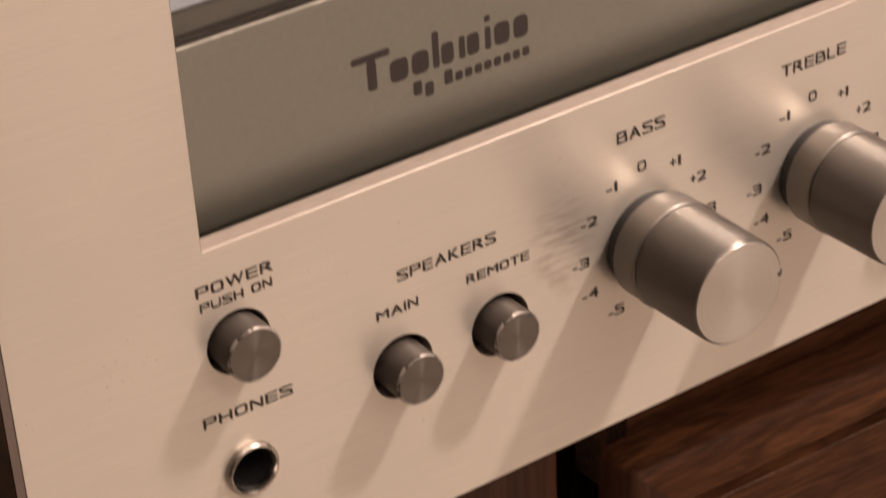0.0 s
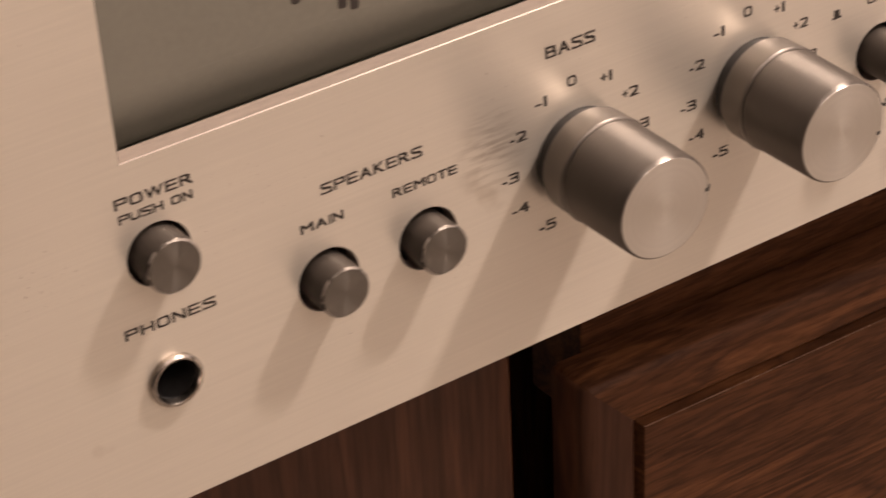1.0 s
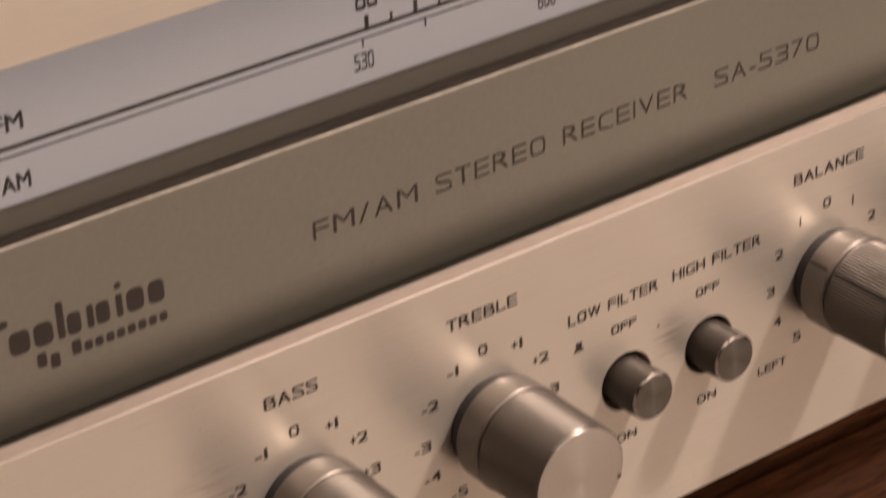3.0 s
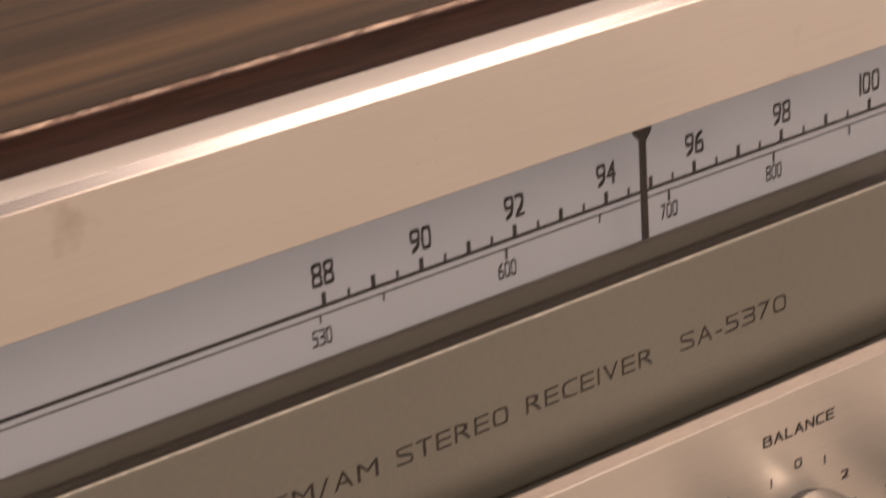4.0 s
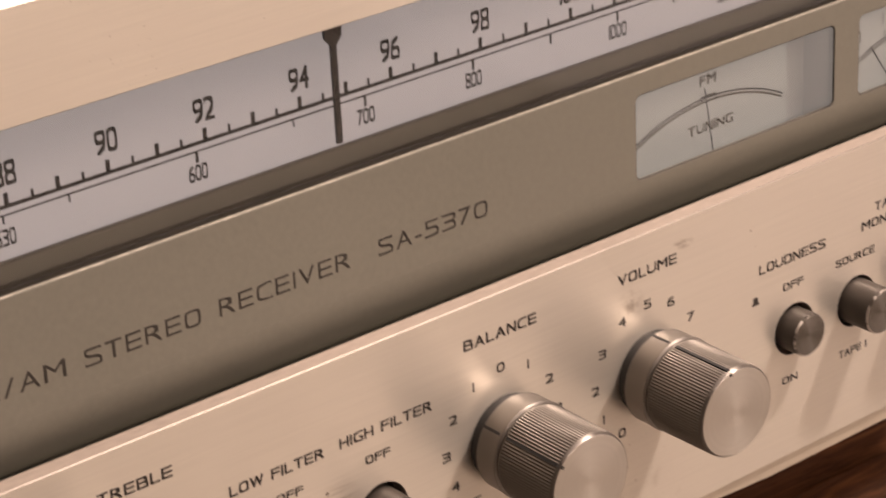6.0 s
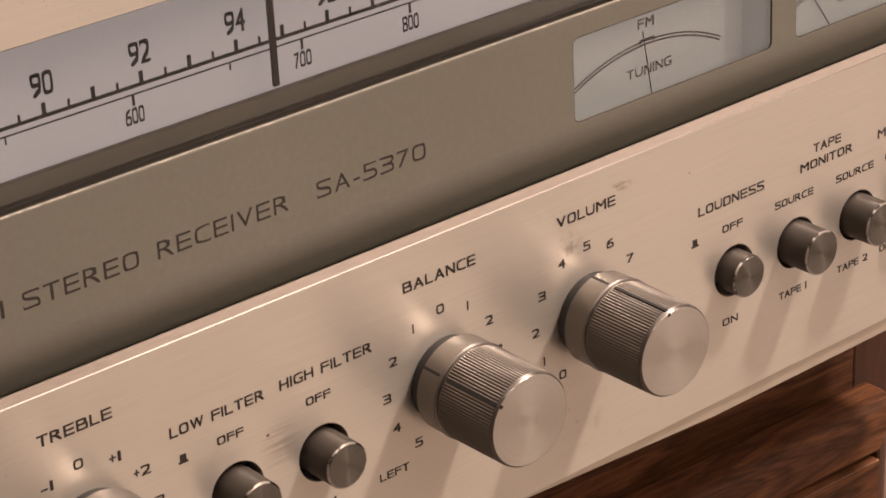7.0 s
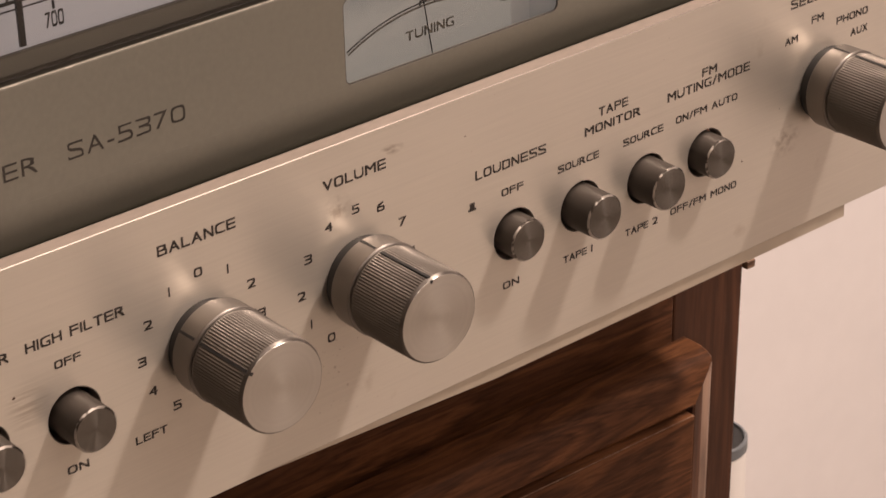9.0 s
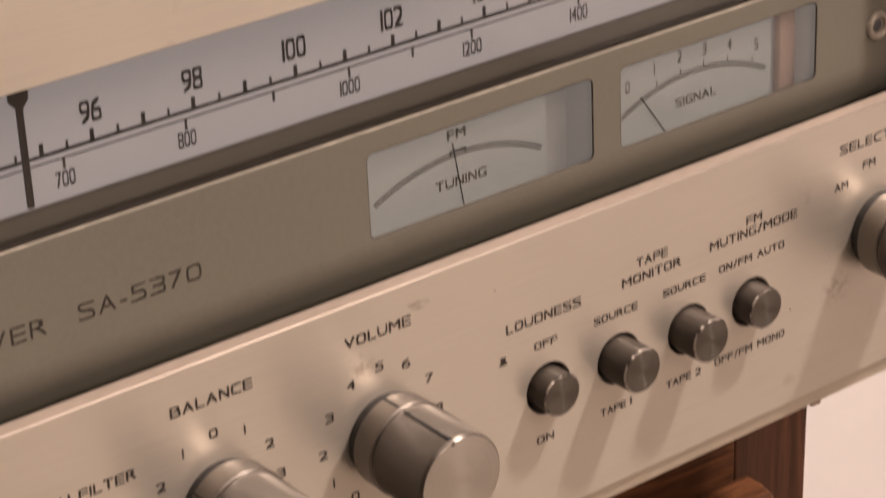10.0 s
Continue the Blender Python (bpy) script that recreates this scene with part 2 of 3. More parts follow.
WALNUT_TOP = wood("walnut_veneer", (0.022, 0.0125, 0.006), (0.066, 0.037, 0.0165), (2.0, 38, 38), 0.6, 0.0, 0.06, 0.4, 0.12)
WALNUT_EDGE = wood("dark_walnut_edge", (0.022, 0.009, 0.006), (0.045, 0.018, 0.011), (8, 200, 200), 0.35, 0.0)
WORN = wood("worn_veneer", (0.10, 0.05, 0.03), (0.5, 0.36, 0.26), (40, 200, 200), 0.4, 0.0)
WALNUT_H = wood("walnut_across", (0.055, 0.0226, 0.0114), (0.138, 0.057, 0.0245), (13, 105, 130), 0.42, 0.0, 0.2, 0.58, 0.09)
WALNUT_V = wood("walnut_upright", (0.046, 0.020, 0.0118), (0.090, 0.039, 0.022), (90, 60, 6), 0.4, 0.0, 0.1, 0.4, 0.15)
# pale walnut that stands in for glare on a scuffed moulding
GLARE_RUBBED = wood("glare_rubbed_walnut", (0.13, 0.075, 0.05), (0.30, 0.19, 0.135), (90, 60, 9), 0.3, 0.0, 0.1, 0.5, 0.4)
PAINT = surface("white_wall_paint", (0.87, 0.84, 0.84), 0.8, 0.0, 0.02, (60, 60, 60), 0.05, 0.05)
# tones for two unseen walls, picked for bounce and metal reflections
DARK_BOUNCE = surface("dark_bounce_tone", (0.06, 0.052, 0.045), 0.8, 0.0, 0.03, (60, 60, 60), 0.05, 0.05)
MID_BOUNCE = surface("mid_bounce_tone", (0.42, 0.37, 0.32), 0.8, 0.0, 0.03, (60, 60, 60), 0.05, 0.05)
CARPET = surface("beige_floor", (0.27, 0.24, 0.21), 0.6, 0.0, 0.08, (300, 300, 300), 0.2, 0.05)
WHITE_PLASTIC = surface("white_plastic", (0.78, 0.75, 0.72), 0.4, 0.0, 0.03, (100, 100, 100), 0.02, 0.05)
RIM = surface("blue_grey_plastic", (0.13, 0.14, 0.15), 0.4, 0.0, 0.1, (100, 100, 100), 0.02, 0.05)
DARK_GREY = surface("dark_grey_plastic", (0.07, 0.07, 0.075), 0.45, 0.0, 0.1, (100, 100, 100), 0.02, 0.05)


for enamel in (BEIGE, FRAME):
    enamel.node_tree.nodes["Principled BSDF"].inputs["Specular IOR Level"].default_value = 0.2

for lit, color, power in ((DIAL, (1.0, 0.895, 0.89, 1), 0.25), (CARD, (1.0, 0.90, 0.82, 1), 0.22), (GLOW_HOUSING, (1.0, 0.88, 0.82, 1), 0.13)):
    # scales and meter cards lit from behind by the set's own dial lamps; housing glow is added fill
    b = lit.node_tree.nodes["Principled BSDF"]
    b.inputs["Emission Color"].default_value, b.inputs["Emission Strength"].default_value = color, power


def clear_pane(name):
    m, nt, b = material(name)
    nt.nodes.remove(b)
    out = nt.nodes["Material Output"]
    tr, gl, lw, pw, mx = (nt.nodes.new(k) for k in ("ShaderNodeBsdfTransparent", "ShaderNodeBsdfGlossy", "ShaderNodeLayerWeight", "ShaderNodeMath", "ShaderNodeMixShader"))
    tr.inputs[0].default_value = (0.96, 0.965, 0.965, 1)
    gl.inputs["Roughness"].default_value = 0.05
    lw.inputs["Blend"].default_value = 0.5
    pw.operation = "MULTIPLY_ADD"
    pw.inputs[1].default_value, pw.inputs[2].default_value = 0.10, 0.02
    nt.links.new(lw.outputs["Facing"], pw.inputs[0])
    nt.links.new(pw.outputs[0], mx.inputs[0])
    nt.links.new(tr.outputs[0], mx.inputs[1])
    nt.links.new(gl.outputs[0], mx.inputs[2])
    nt.links.new(mx.outputs[0], out.inputs["Surface"])
    return m


GLASS = clear_pane("clear_pane")

MM = 0.001


# ---------- mesh helpers ----------
def finish(name, mesh, mat, parent=None, label="", smooth=None):
    ob = new(name, mesh)
    mesh.materials.append(mat)
    if smooth is not None:
        for p in mesh.polygons:
            p.use_smooth = True
        mesh.set_sharp_from_angle(angle=radians(smooth))
    if parent:
        ob.parent = parent
    if label:
        tagged(ob, label)
    return ob


def part(name, bm, mat, parent=None, label="", smooth=None):
    bmesh.ops.recalc_face_normals(bm, faces=bm.faces)
    mesh = bpy.data.meshes.new(name)
    bm.to_mesh(mesh)
    bm.free()
    return finish(name, mesh, mat, parent, label, smooth)


def box(x0, x1, y0, y1, z0, z1, bevel=0.0, bm=None):
    """A box given in millimetres, with its edges taken off."""
    bm = bm or bmesh.new()
    r = bmesh.ops.create_cube(bm, size=1)["verts"]
    for v in r:
        v.co = Vector(((x0 + (v.co.x + 0.5) * (x1 - x0)) * MM, (y0 + (v.co.y + 0.5) * (y1 - y0)) * MM, (z0 + (v.co.z + 0.5) * (z1 - z0)) * MM))
    if bevel:
        es = list({e for v in r for e in v.link_edges})
        bmesh.ops.bevel(bm, geom=es, offset=bevel * MM, segments=2, affect="EDGES", profile=0.5)
    return bm


def profile(points, x0, x1, bm=None):
    """A closed outline of (y, z) in millimetres drawn out along x."""
    bm = bm or bmesh.new()
    a = [bm.verts.new((x0 * MM, y * MM, z * MM)) for y, z in points]
    b = [bm.verts.new((x1 * MM, y * MM, z * MM)) for y, z in points]
    n = len(points)
    for i in range(n):
        bm.faces.new((a[i], a[(i + 1) % n], b[(i + 1) % n], b[i]))
    bm.faces.new(a)
    bm.faces.new(b[::-1])
    return bm


def turned(points, n=64, x=0, z=0, teeth=0, tooth=0.0, tooth_range=(0, 0), bm=None):
    """A body turned round the y axis: points are (y, radius) in millimetres; teeth cut flutes between two y."""
    bm = bm or bmesh.new()
    rings = []
    for y, r in points:
        ring = []
        for i in range(n):
            rr = r
            if teeth and tooth_range[0] <= y <= tooth_range[1] and (i * teeth * 2 // n) % 2:
                rr -= tooth
            a = 2 * math.pi * i / n
            ring.append(bm.verts.new(((x + rr * math.cos(a)) * MM, y * MM, (z + rr * math.sin(a)) * MM)))
        rings.append(ring)
    for a, b in zip(rings, rings[1:]):
        for i in range(n):
            bm.faces.new((a[i], a[(i + 1) % n], b[(i + 1) % n], b[i]))
    bm.faces.new(rings[0])
    bm.faces.new(rings[-1][::-1])
    return bm


def plate(name, outer, holes, y0, y1, mat, parent, edge=0.2, label="", rim=None, sheen=None):
    """A flat plate in the x-z plane with openings through it; outlines in millimetres."""
    cu = bpy.data.curves.new(name, "CURVE")
    cu.dimensions, cu.fill_mode = "2D", "BOTH"
    for pts in [outer, *holes]:
        sp = cu.splines.new("POLY")
        sp.points.add(len(pts) - 1)
        for p, (x, z) in zip(sp.points, pts):
            p.co = (x * MM, z * MM, 0, 1)
        sp.use_cyclic_u = True
    cu.extrude = (y1 - y0) / 2 * MM - edge * MM
    cu.bevel_depth, cu.bevel_resolution, cu.offset = edge * MM, 0, -edge * MM
    tmp = new(name, cu)
    mesh = bpy.data.meshes.new_from_object(tmp.evaluated_get(bpy.context.evaluated_depsgraph_get()))
    bpy.data.objects.remove(tmp)
    bpy.data.curves.remove(cu)
    for v in mesh.vertices:
        x, z, d = v.co
        v.co = (x, (y0 + y1) / 2 * MM - d, z)
    mesh.materials.clear()
    ob = finish(name, mesh, mat, parent, label, 35)
    if rim:
        mesh.materials.append(rim)
        mesh.materials.append(sheen or rim)
        for p in mesh.polygons:
            p.material_index = 0 if abs(p.normal.y) > 0.97 else 1 if abs(p.normal.y) < 0.1 else 2
    return ob


def circle(x, z, r, n=48):
    return [(x + r * math.cos(2 * math.pi * i / n), z + r * math.sin(2 * math.pi * i / n)) for i in range(n)]


def rounded(x0, x1, z0, z1, r, n=6):
    pts = []
    for cx, cz, a in ((x1 - r, z1 - r, 0), (x0 + r, z1 - r, 90), (x0 + r, z0 + r, 180), (x1 - r, z0 + r, 270)):
        pts += [(cx + r * math.cos(radians(a + 90 * i / n)), cz + r * math.sin(radians(a + 90 * i / n))) for i in range(n + 1)]
    return pts


def outline(body, fine=3):
    """The built-in font's filled outline of a text: its points and faces."""
    cu = bpy.data.curves.new("lettering", "FONT")
    cu.body, cu.resolution_u, cu.fill_mode = body, fine, "FRONT"
    tmp = new("lettering", cu)
    mesh = bpy.data.meshes.new_from_object(tmp.evaluated_get(bpy.context.evaluated_depsgraph_get()))
    bpy.data.objects.remove(tmp)
    bpy.data.curves.remove(cu)
    co = np.array([v.co for v in mesh.vertices]).reshape(-1, 3)
    faces = [list(p.vertices) for p in mesh.polygons]
    bpy.data.meshes.remove(mesh)
    return co, faces


WIDTH = {" ": 0.45, "I": 0.14, "1": 0.2, "/": 0.6, "-": 0.45, "+": 0.5, "M": 1.15, "W": 1.35, "L": 0.8, "F": 0.85, "E": 0.88, "T": 0.92, "A": 1.05, "V": 1.0, "4": 0.95, "7": 0.85}


def bowed(co, x_from, z_from, z_to, strength):
    """Draws the round strokes of part of a letter out towards square corners."""
    lo, hi = co.min(0), co.max(0)
    p = (co - lo)[:, :2] / (hi - lo)[:2]
    z0, z1 = z_from, z_to
    q = np.stack([p[:, 0] * 2 - 1, (p[:, 1] - z0) / (z1 - z0) * 2 - 1], 1)
    inside = (q[:, 0] > x_from) & (np.abs(q[:, 1]) <= 1.001)
    far = np.maximum(np.abs(q).max(1), 1e-6)
    push = np.where(inside, (np.hypot(q[:, 0], q[:, 1]) / far) ** strength, 1.0)
    q = np.where(inside[:, None], np.clip(q * push[:, None], -1, 1), q)
    co[:, 0] = lo[0] + (q[:, 0] + 1) / 2 * (hi - lo)[0]
    co[:, 1] = lo[1] + (z0 + (q[:, 1] + 1) / 2 * (z1 - z0)) * (hi - lo)[1]


@functools.lru_cache(None)
def glyph(c):
    """One character with squared bowls, a capital's height of one, drawn out to the width of the set's wide lettering."""
    wide = WIDTH.get(c, 0.95)
    if c == " ":
        return np.zeros((0, 3)), [], wide
    co, faces = outline(c, 8)
    cap = outline("H", 1)[0][:, 1].max()
    for cells, name in (((-2, 0, 1, 0.6), "OCGQ"), ((-2, 0, 1, 0.3), "0"), ((-2, 0, 1, 0.42), "S3689"), ((-2, 0, 1, 0.3), "25"), ((0, 0, 1, 0.8), "D"), ((-2, -1, 1, 0.9), "UJ"),
                        ((0, 0, 0.5, 0.8), "B"), ((0, 0.5, 1, 0.8), "B"), ((0, 0.43, 1, 0.8), "PR")):
        if c in name:
            bowed(co, *cells)
    lo, hi = co.min(0), co.max(0)
    if c in "+-":
        co[:, 1] = co[:, 1] / cap
    else:
        co[:, 1] = (co[:, 1] - lo[1]) / (hi[1] - lo[1])
    x = (co[:, 0] - lo[0]) / cap
    full = (hi[0] - lo[0]) / cap
    if c in "AVWXKMNYZ47/+-I1":
        x = x * wide / full
    else:
        # the upright strokes keep their thickness, the middle is drawn out
        stem = 0.2
        x = np.interp(x, [0, stem, full - stem, full], [0, stem, wide - stem, wide])
    co[:, 0] = x
    return co, faces, wide


def squared(body):
    pts, faces, pen, base = [], [], 0.0, 0
    for c in body:
        co, fs, wide = glyph(c)
        faces += [[base + i for i in f] for f in fs]
        base += len(co)
        pts.append(co + np.array((pen, 0, 0)))
        pen += wide + 0.22
    return np.concatenate(pts), faces


def lettering(body, x0, x1, z, cap, y, mat, parent, name="lettering", bold=0.11, label="", square=False):
    """Printed words that fill x0..x1, centred on the height z with capitals of the height cap, all in millimetres."""
    co, faces = squared(body) if square else outline(body)
    lo, hi = co.min(0), co.max(0)
    u = (co - lo) / np.maximum(hi - lo, 1e-9)
    verts, polys = [], []
    spots = [(math.cos(k), math.sin(k)) for k in (0.8, 2.4, 3.9, 5.5)] if bold else [(0, 0)]
    for n, (dx, dz) in enumerate(spots):
        base = len(verts)
        for p in u:
            verts.append(((x0 + bold + p[0] * (x1 - x0 - 2 * bold) + dx * bold) * MM, (y - 0.03 - 0.006 * n) * MM, (z + (p[1] - 0.5) * (cap - 1.4 * bold) + dz * bold * 0.7) * MM))
        polys += [[base + i for i in f] for f in faces]
    mesh = bpy.data.meshes.new(name)
    mesh.from_pydata(verts, [], polys)
    return finish(name, mesh, mat, parent, label)


def blot(name, outer, holes, y, mat, parent, label=""):
    """A flat printed shape with openings; outlines in millimetres."""
    cu = bpy.data.curves.new(name, "CURVE")
    cu.dimensions, cu.fill_mode = "2D", "FRONT"
    for pts in [outer, *holes]:
        sp = cu.splines.new("POLY")
        sp.points.add(len(pts) - 1)
        for p, (x, z) in zip(sp.points, pts):
            p.co = (x * MM, z * MM, 0, 1)
        sp.use_cyclic_u = True
    tmp = new(name, cu)
    mesh = bpy.data.meshes.new_from_object(tmp.evaluated_get(bpy.context.evaluated_depsgraph_get()))
    bpy.data.objects.remove(tmp)
    bpy.data.curves.remove(cu)
    for v in mesh.vertices:
        v.co = (v.co.x, (y - 0.04) * MM, v.co.y)
    mesh.materials.clear()
    return finish(name, mesh, mat, parent, label)


def bars(name, rects, y, mat, parent, label=""):
    """Flat printed marks (x0, x1, z0, z1)."""
    for x0, x1, z0, z1 in rects:
        bm = bmesh.new()
        bm.faces.new([bm.verts.new((x * MM, (y - 0.04) * MM, z * MM)) for x, z in ((x0, z0), (x1, z0), (x1, z1), (x0, z1))])
        part(name, bm, mat, parent, label)


def band(name, pts, width, y, mat, parent):
    """A flat printed line of a given width through points (x, z)."""
    bm = bmesh.new()
    prev = None
    for i, (x, z) in enumerate(pts):
        ax, az = pts[max(0, i - 1)]
        bx, bz = pts[min(len(pts) - 1, i + 1)]
        d = math.hypot(bx - ax, bz - az)
        nx, nz = -(bz - az) / d * width / 2, (bx - ax) / d * width / 2
        pair = [bm.verts.new(((x + s * nx) * MM, (y - 0.04) * MM, (z + s * nz) * MM)) for s in (1, -1)]
        if prev:
            bm.faces.new((prev[0], prev[1], pair[1], pair[0]))
        prev = pair
    return part(name, bm, mat, parent)


# ---------- the room ----------
def slab(name, x0, x1, y0, y1, z0, z1, mat, label, category):
    return tagged(part(name, box(x0, x1, y0, y1, z0, z1), mat), label, category, kind="structure")


slab("floor", -2000, 1980, -2600, 700, -860, -800, CARPET, "plain beige floor", "floor")
slab("wall_north", -2000, 1980, 620, 700, -800, 1600, PAINT, "plain white painted wall", "wall")
# south and west walls are unseen, toned to steer bounce light and reflections
slab("wall_south", -2000, 1980, -2600, -2520, -800, 1600, MID_BOUNCE, "unseen mid-toned wall added to bounce soft light", "wall")
slab("wall_west", -2080, -2000, -2600, 700, -800, 1600, DARK_BOUNCE, "unseen dark wall added to keep reflections dim", "wall")
slab("wall_east", 1900, 1980, -2600, 700, -800, 1600, PAINT, "plain white painted wall", "wall")
slab("ceiling", -2080, 1980, -2600, 700, 1600, 1660, PAINT, "plain white painted ceiling", "ceiling")

# ---------- the receiver ----------
receiver = tagged(new("stereo_receiver"), "champagne aluminium stereo receiver in a walnut veneered case", "stereo receiver")
receiver.location = (0, 0, 0)

X0, X1, ZB, ZT = 22.9, 503.0, 41.4, 191.5
RX0, RX1, RZ0, RZ1 = 58.1, 467.7, 108.9, 171.6
BUTTONS = [("power", 62.6, 90.6, 5.7, 5.2, 4.95), ("main", 92.9, 73.0, 5.9, 5.5, 4.77), ("remote", 113.2, 73.0, 5.9, 5.2, 4.77),
           ("low", 217.5, 73.3, 5.9, 7.6, 4.8), ("high", 237.9, 73.2, 5.9, 7.3, 4.8), ("loudness", 350.8, 72.2, 5.9, 4.6, 4.85),
           ("tape", 370.5, 72.1, 5.9, 7.8, 5.2), ("tape", 390.9, 72.0, 5.9, 7.5, 5.2), ("mode", 410.1, 72.2, 5.8, 4.9, 4.85)]
KNOBS = [("bass", 145.8, 77.9), ("treble", 185.9, 77.8), ("balance", 268.9, 77.6), ("volume", 308.1, 77.6), ("selector", 450.8, 77.6)]
JACK = (62.1, 66.2)

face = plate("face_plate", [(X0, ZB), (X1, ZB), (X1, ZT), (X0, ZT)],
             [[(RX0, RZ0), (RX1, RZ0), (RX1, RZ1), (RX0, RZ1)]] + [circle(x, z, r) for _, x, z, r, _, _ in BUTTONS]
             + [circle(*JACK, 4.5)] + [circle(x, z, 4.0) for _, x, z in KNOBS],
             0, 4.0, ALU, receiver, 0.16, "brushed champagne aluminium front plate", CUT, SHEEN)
part("top_bevel", profile([(0.14, 191.51), (1.4, 192.83), (4.05, 192.8), (4.05, 191.51)], X0, X1), ALU_EDGE, receiver, "polished bevelled aluminium top edge, colour darkened against glare")
part("top_rail", profile([(1.45, 192.88), (9.2, 192.88), (9.2, 187.0), (4.1, 187.0), (4.1, 192.82), (1.42, 192.84)], X0, X1), ALU_TOP, receiver, "satin aluminium top")
part("bottom_pan", box(30, 461.5, 9.5, 300, 37.6, 41.2, 0.3), PAN, receiver, "bare metal bottom pan")
plate("pan_lip", [(275, 41.1), (461.5, 41.1), (461.5, 37.6), (345, 37.6)], [], 0.7, 2.9, PAN, receiver, 0.2, "bare metal lip of the pan")

# recessed panel, rolled back at its foot, softly rounded at its head
roll = [(17.0, 102.0)] + [(9.9 + 7.0 * (1 - math.cos(a)), 114.6 - 12.5 * math.sin(a)) for a in [math.pi / 2 * (1 - i / 24) for i in range(1, 25)]]
head = [(9.9 + 0.3 * (1 - math.cos(a)), 138.0 + 0.4 * math.sin(a)) for a in [math.pi / 2 * i / 6 for i in range(7)]]
M1, M2 = (314.3, 373.0, 114.9, 133.6), (380.5, 439.2, 114.9, 133.6)
recess = plate("dial_panel", [(RX0 - 3, 114.6), (RX1 + 3, 114.6), (RX1 + 3, 138.0), (RX0 - 3, 138.0)],
               [rounded(*M1, 1.6), rounded(*M2, 1.6), circle(458.8, 122.6, 2.0, 24)], 9.9, 10.5, BEIGE, receiver, 0.02, "beige grey enamelled dial panel")
part("rolled_edge", profile(roll + [(11.4, 114.6), (18.0, 103.0)], RX0 - 3, RX1 + 3), BEIGE, receiver, smooth=30)
part("panel_lip", profile([(9.9, 138.0)] + head[1:] + [(10.7, 138.4), (10.7, 138.0)], RX0 - 3, RX1 + 3), BEIGE, receiver, smooth=30)
part("dial_frame", box(RX0 - 3, RX1 + 3, 15.3, 16.6, 137.85, 141.4, 0.15), FRAME, receiver)
part("dial_frame", box(RX0 - 3, RX1 + 3, 15.4, 16.4, 141.4, 141.65), GREY_INK_SHADE, receiver, "thin dark line under the dial")
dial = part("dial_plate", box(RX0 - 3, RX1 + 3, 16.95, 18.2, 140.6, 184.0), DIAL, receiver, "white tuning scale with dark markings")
# groove wall and floor coloured dark in place of the shade inside it
part("shaded_groove_wall", box(RX0 - 3, RX1 + 3, 17.0, 18.0, 136.2, 140.5), GREY_INK_SHADE, receiver)
part("shaded_groove_floor", box(RX0 - 3, RX1 + 3, 11.5, 18.0, 134.9, 136.0), GREY_INK_SHADE, receiver)
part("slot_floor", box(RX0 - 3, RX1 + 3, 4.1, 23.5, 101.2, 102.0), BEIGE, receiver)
part("inner_box", box(RX0 - 3, RX1 + 3, 24.0, 26.0, 100.0, 187.0), GREY_INK_SHADE, receiver)
pane = part("dial_window", box(RX0 - 2, RX1 + 2, 10.2, 10.8, 139.4, 180.0), GLASS, receiver, "clear dial window")
pane.visible_shadow = False

# wooden case with a darker front edge
case = part("wood_case", box(X0 + 3, X1 - 3, 10.3, 330, 192.3, 199.7, 0.6), WALNUT_TOP, receiver, "walnut veneered top")
part("front_edge", box(X0 + 2, X1 - 2, 9.25, 10.25, 190.5, 199.1, 0.3), WALNUT_EDGE, receiver, "dark walnut front edge")
rnd = random.Random(5)
worn, last, wave = bmesh.new(), None, 0.0
for i in range(193):
    x = X0 + 2 + (X1 - X0 - 4) * i / 192
    wave = 0.85 * wave + rnd.uniform(-0.09, 0.09)
    thick = max(0.02, 0.09 + 0.2 * wave + rnd.uniform(-0.05, 0.05))
    ring = [worn.verts.new((x * MM, y * MM, z * MM)) for y, z in ((9.6 + wave * 0.5, 199.0), (10.2 + wave, 199.0), (10.3 + wave, 199.55), (10.3 + wave - thick, 199.6), (9.55 + wave * 0.5, 199.12 + thick * 0.4))]
    if last:
        for k in range(5):
            worn.faces.new((last[k], last[(k + 1) % 5], ring[(k + 1) % 5], ring[k]))
    last = ring
part("worn_edge", worn, WORN, receiver, "pale worn veneer edge")
chipped, last, wave = bmesh.new(), None, 0.0
for i in range(321):
    x = RX0 - 2 + (RX1 - RX0 + 4) * i / 320
    wave = 0.8 * wave + rnd.uniform(-0.05, 0.05)
    thick = max(0.01, 0.07 + 0.5 * wave + rnd.uniform(-0.06, 0.06))
    ring = [chipped.verts.new((x * MM, y * MM, z * MM)) for y, z in ((10.0 - 0.03, 138.28 - thick), (10.3, 138.2), (10.3, 138.42), (10.08, 138.42))]
    if last:
        for k in range(4):
            chipped.faces.new((last[k], last[(k + 1) % 4], ring[(k + 1) % 4], ring[k]))
    last = ring
part("worn_lip", chipped, BARE, receiver, "pale worn edge of the enamel")
part("case_side", box(X0 + 3, X0 + 15, 12.0, 330, 45, 192.2, 0.4), WALNUT_TOP, receiver)
part("case_side", box(X1 - 15, X1 - 3, 12.0, 330, 45, 192.2, 0.4), WALNUT_TOP, receiver)
part("back_cover", box(X0 + 15.5, X1 - 15.5, 325, 329, 45, 192.0, 0.4), BLACK, receiver)

# ---------- dial ----------
FM = [(86, 156.4), (88, 176.2), (90, 196.4), (92, 216.7), (94, 237.6), (96, 258.7), (98, 280.6), (100, 303.9), (102, 327.3), (104, 350.4), (106, 374.3), (108, 399.2)]
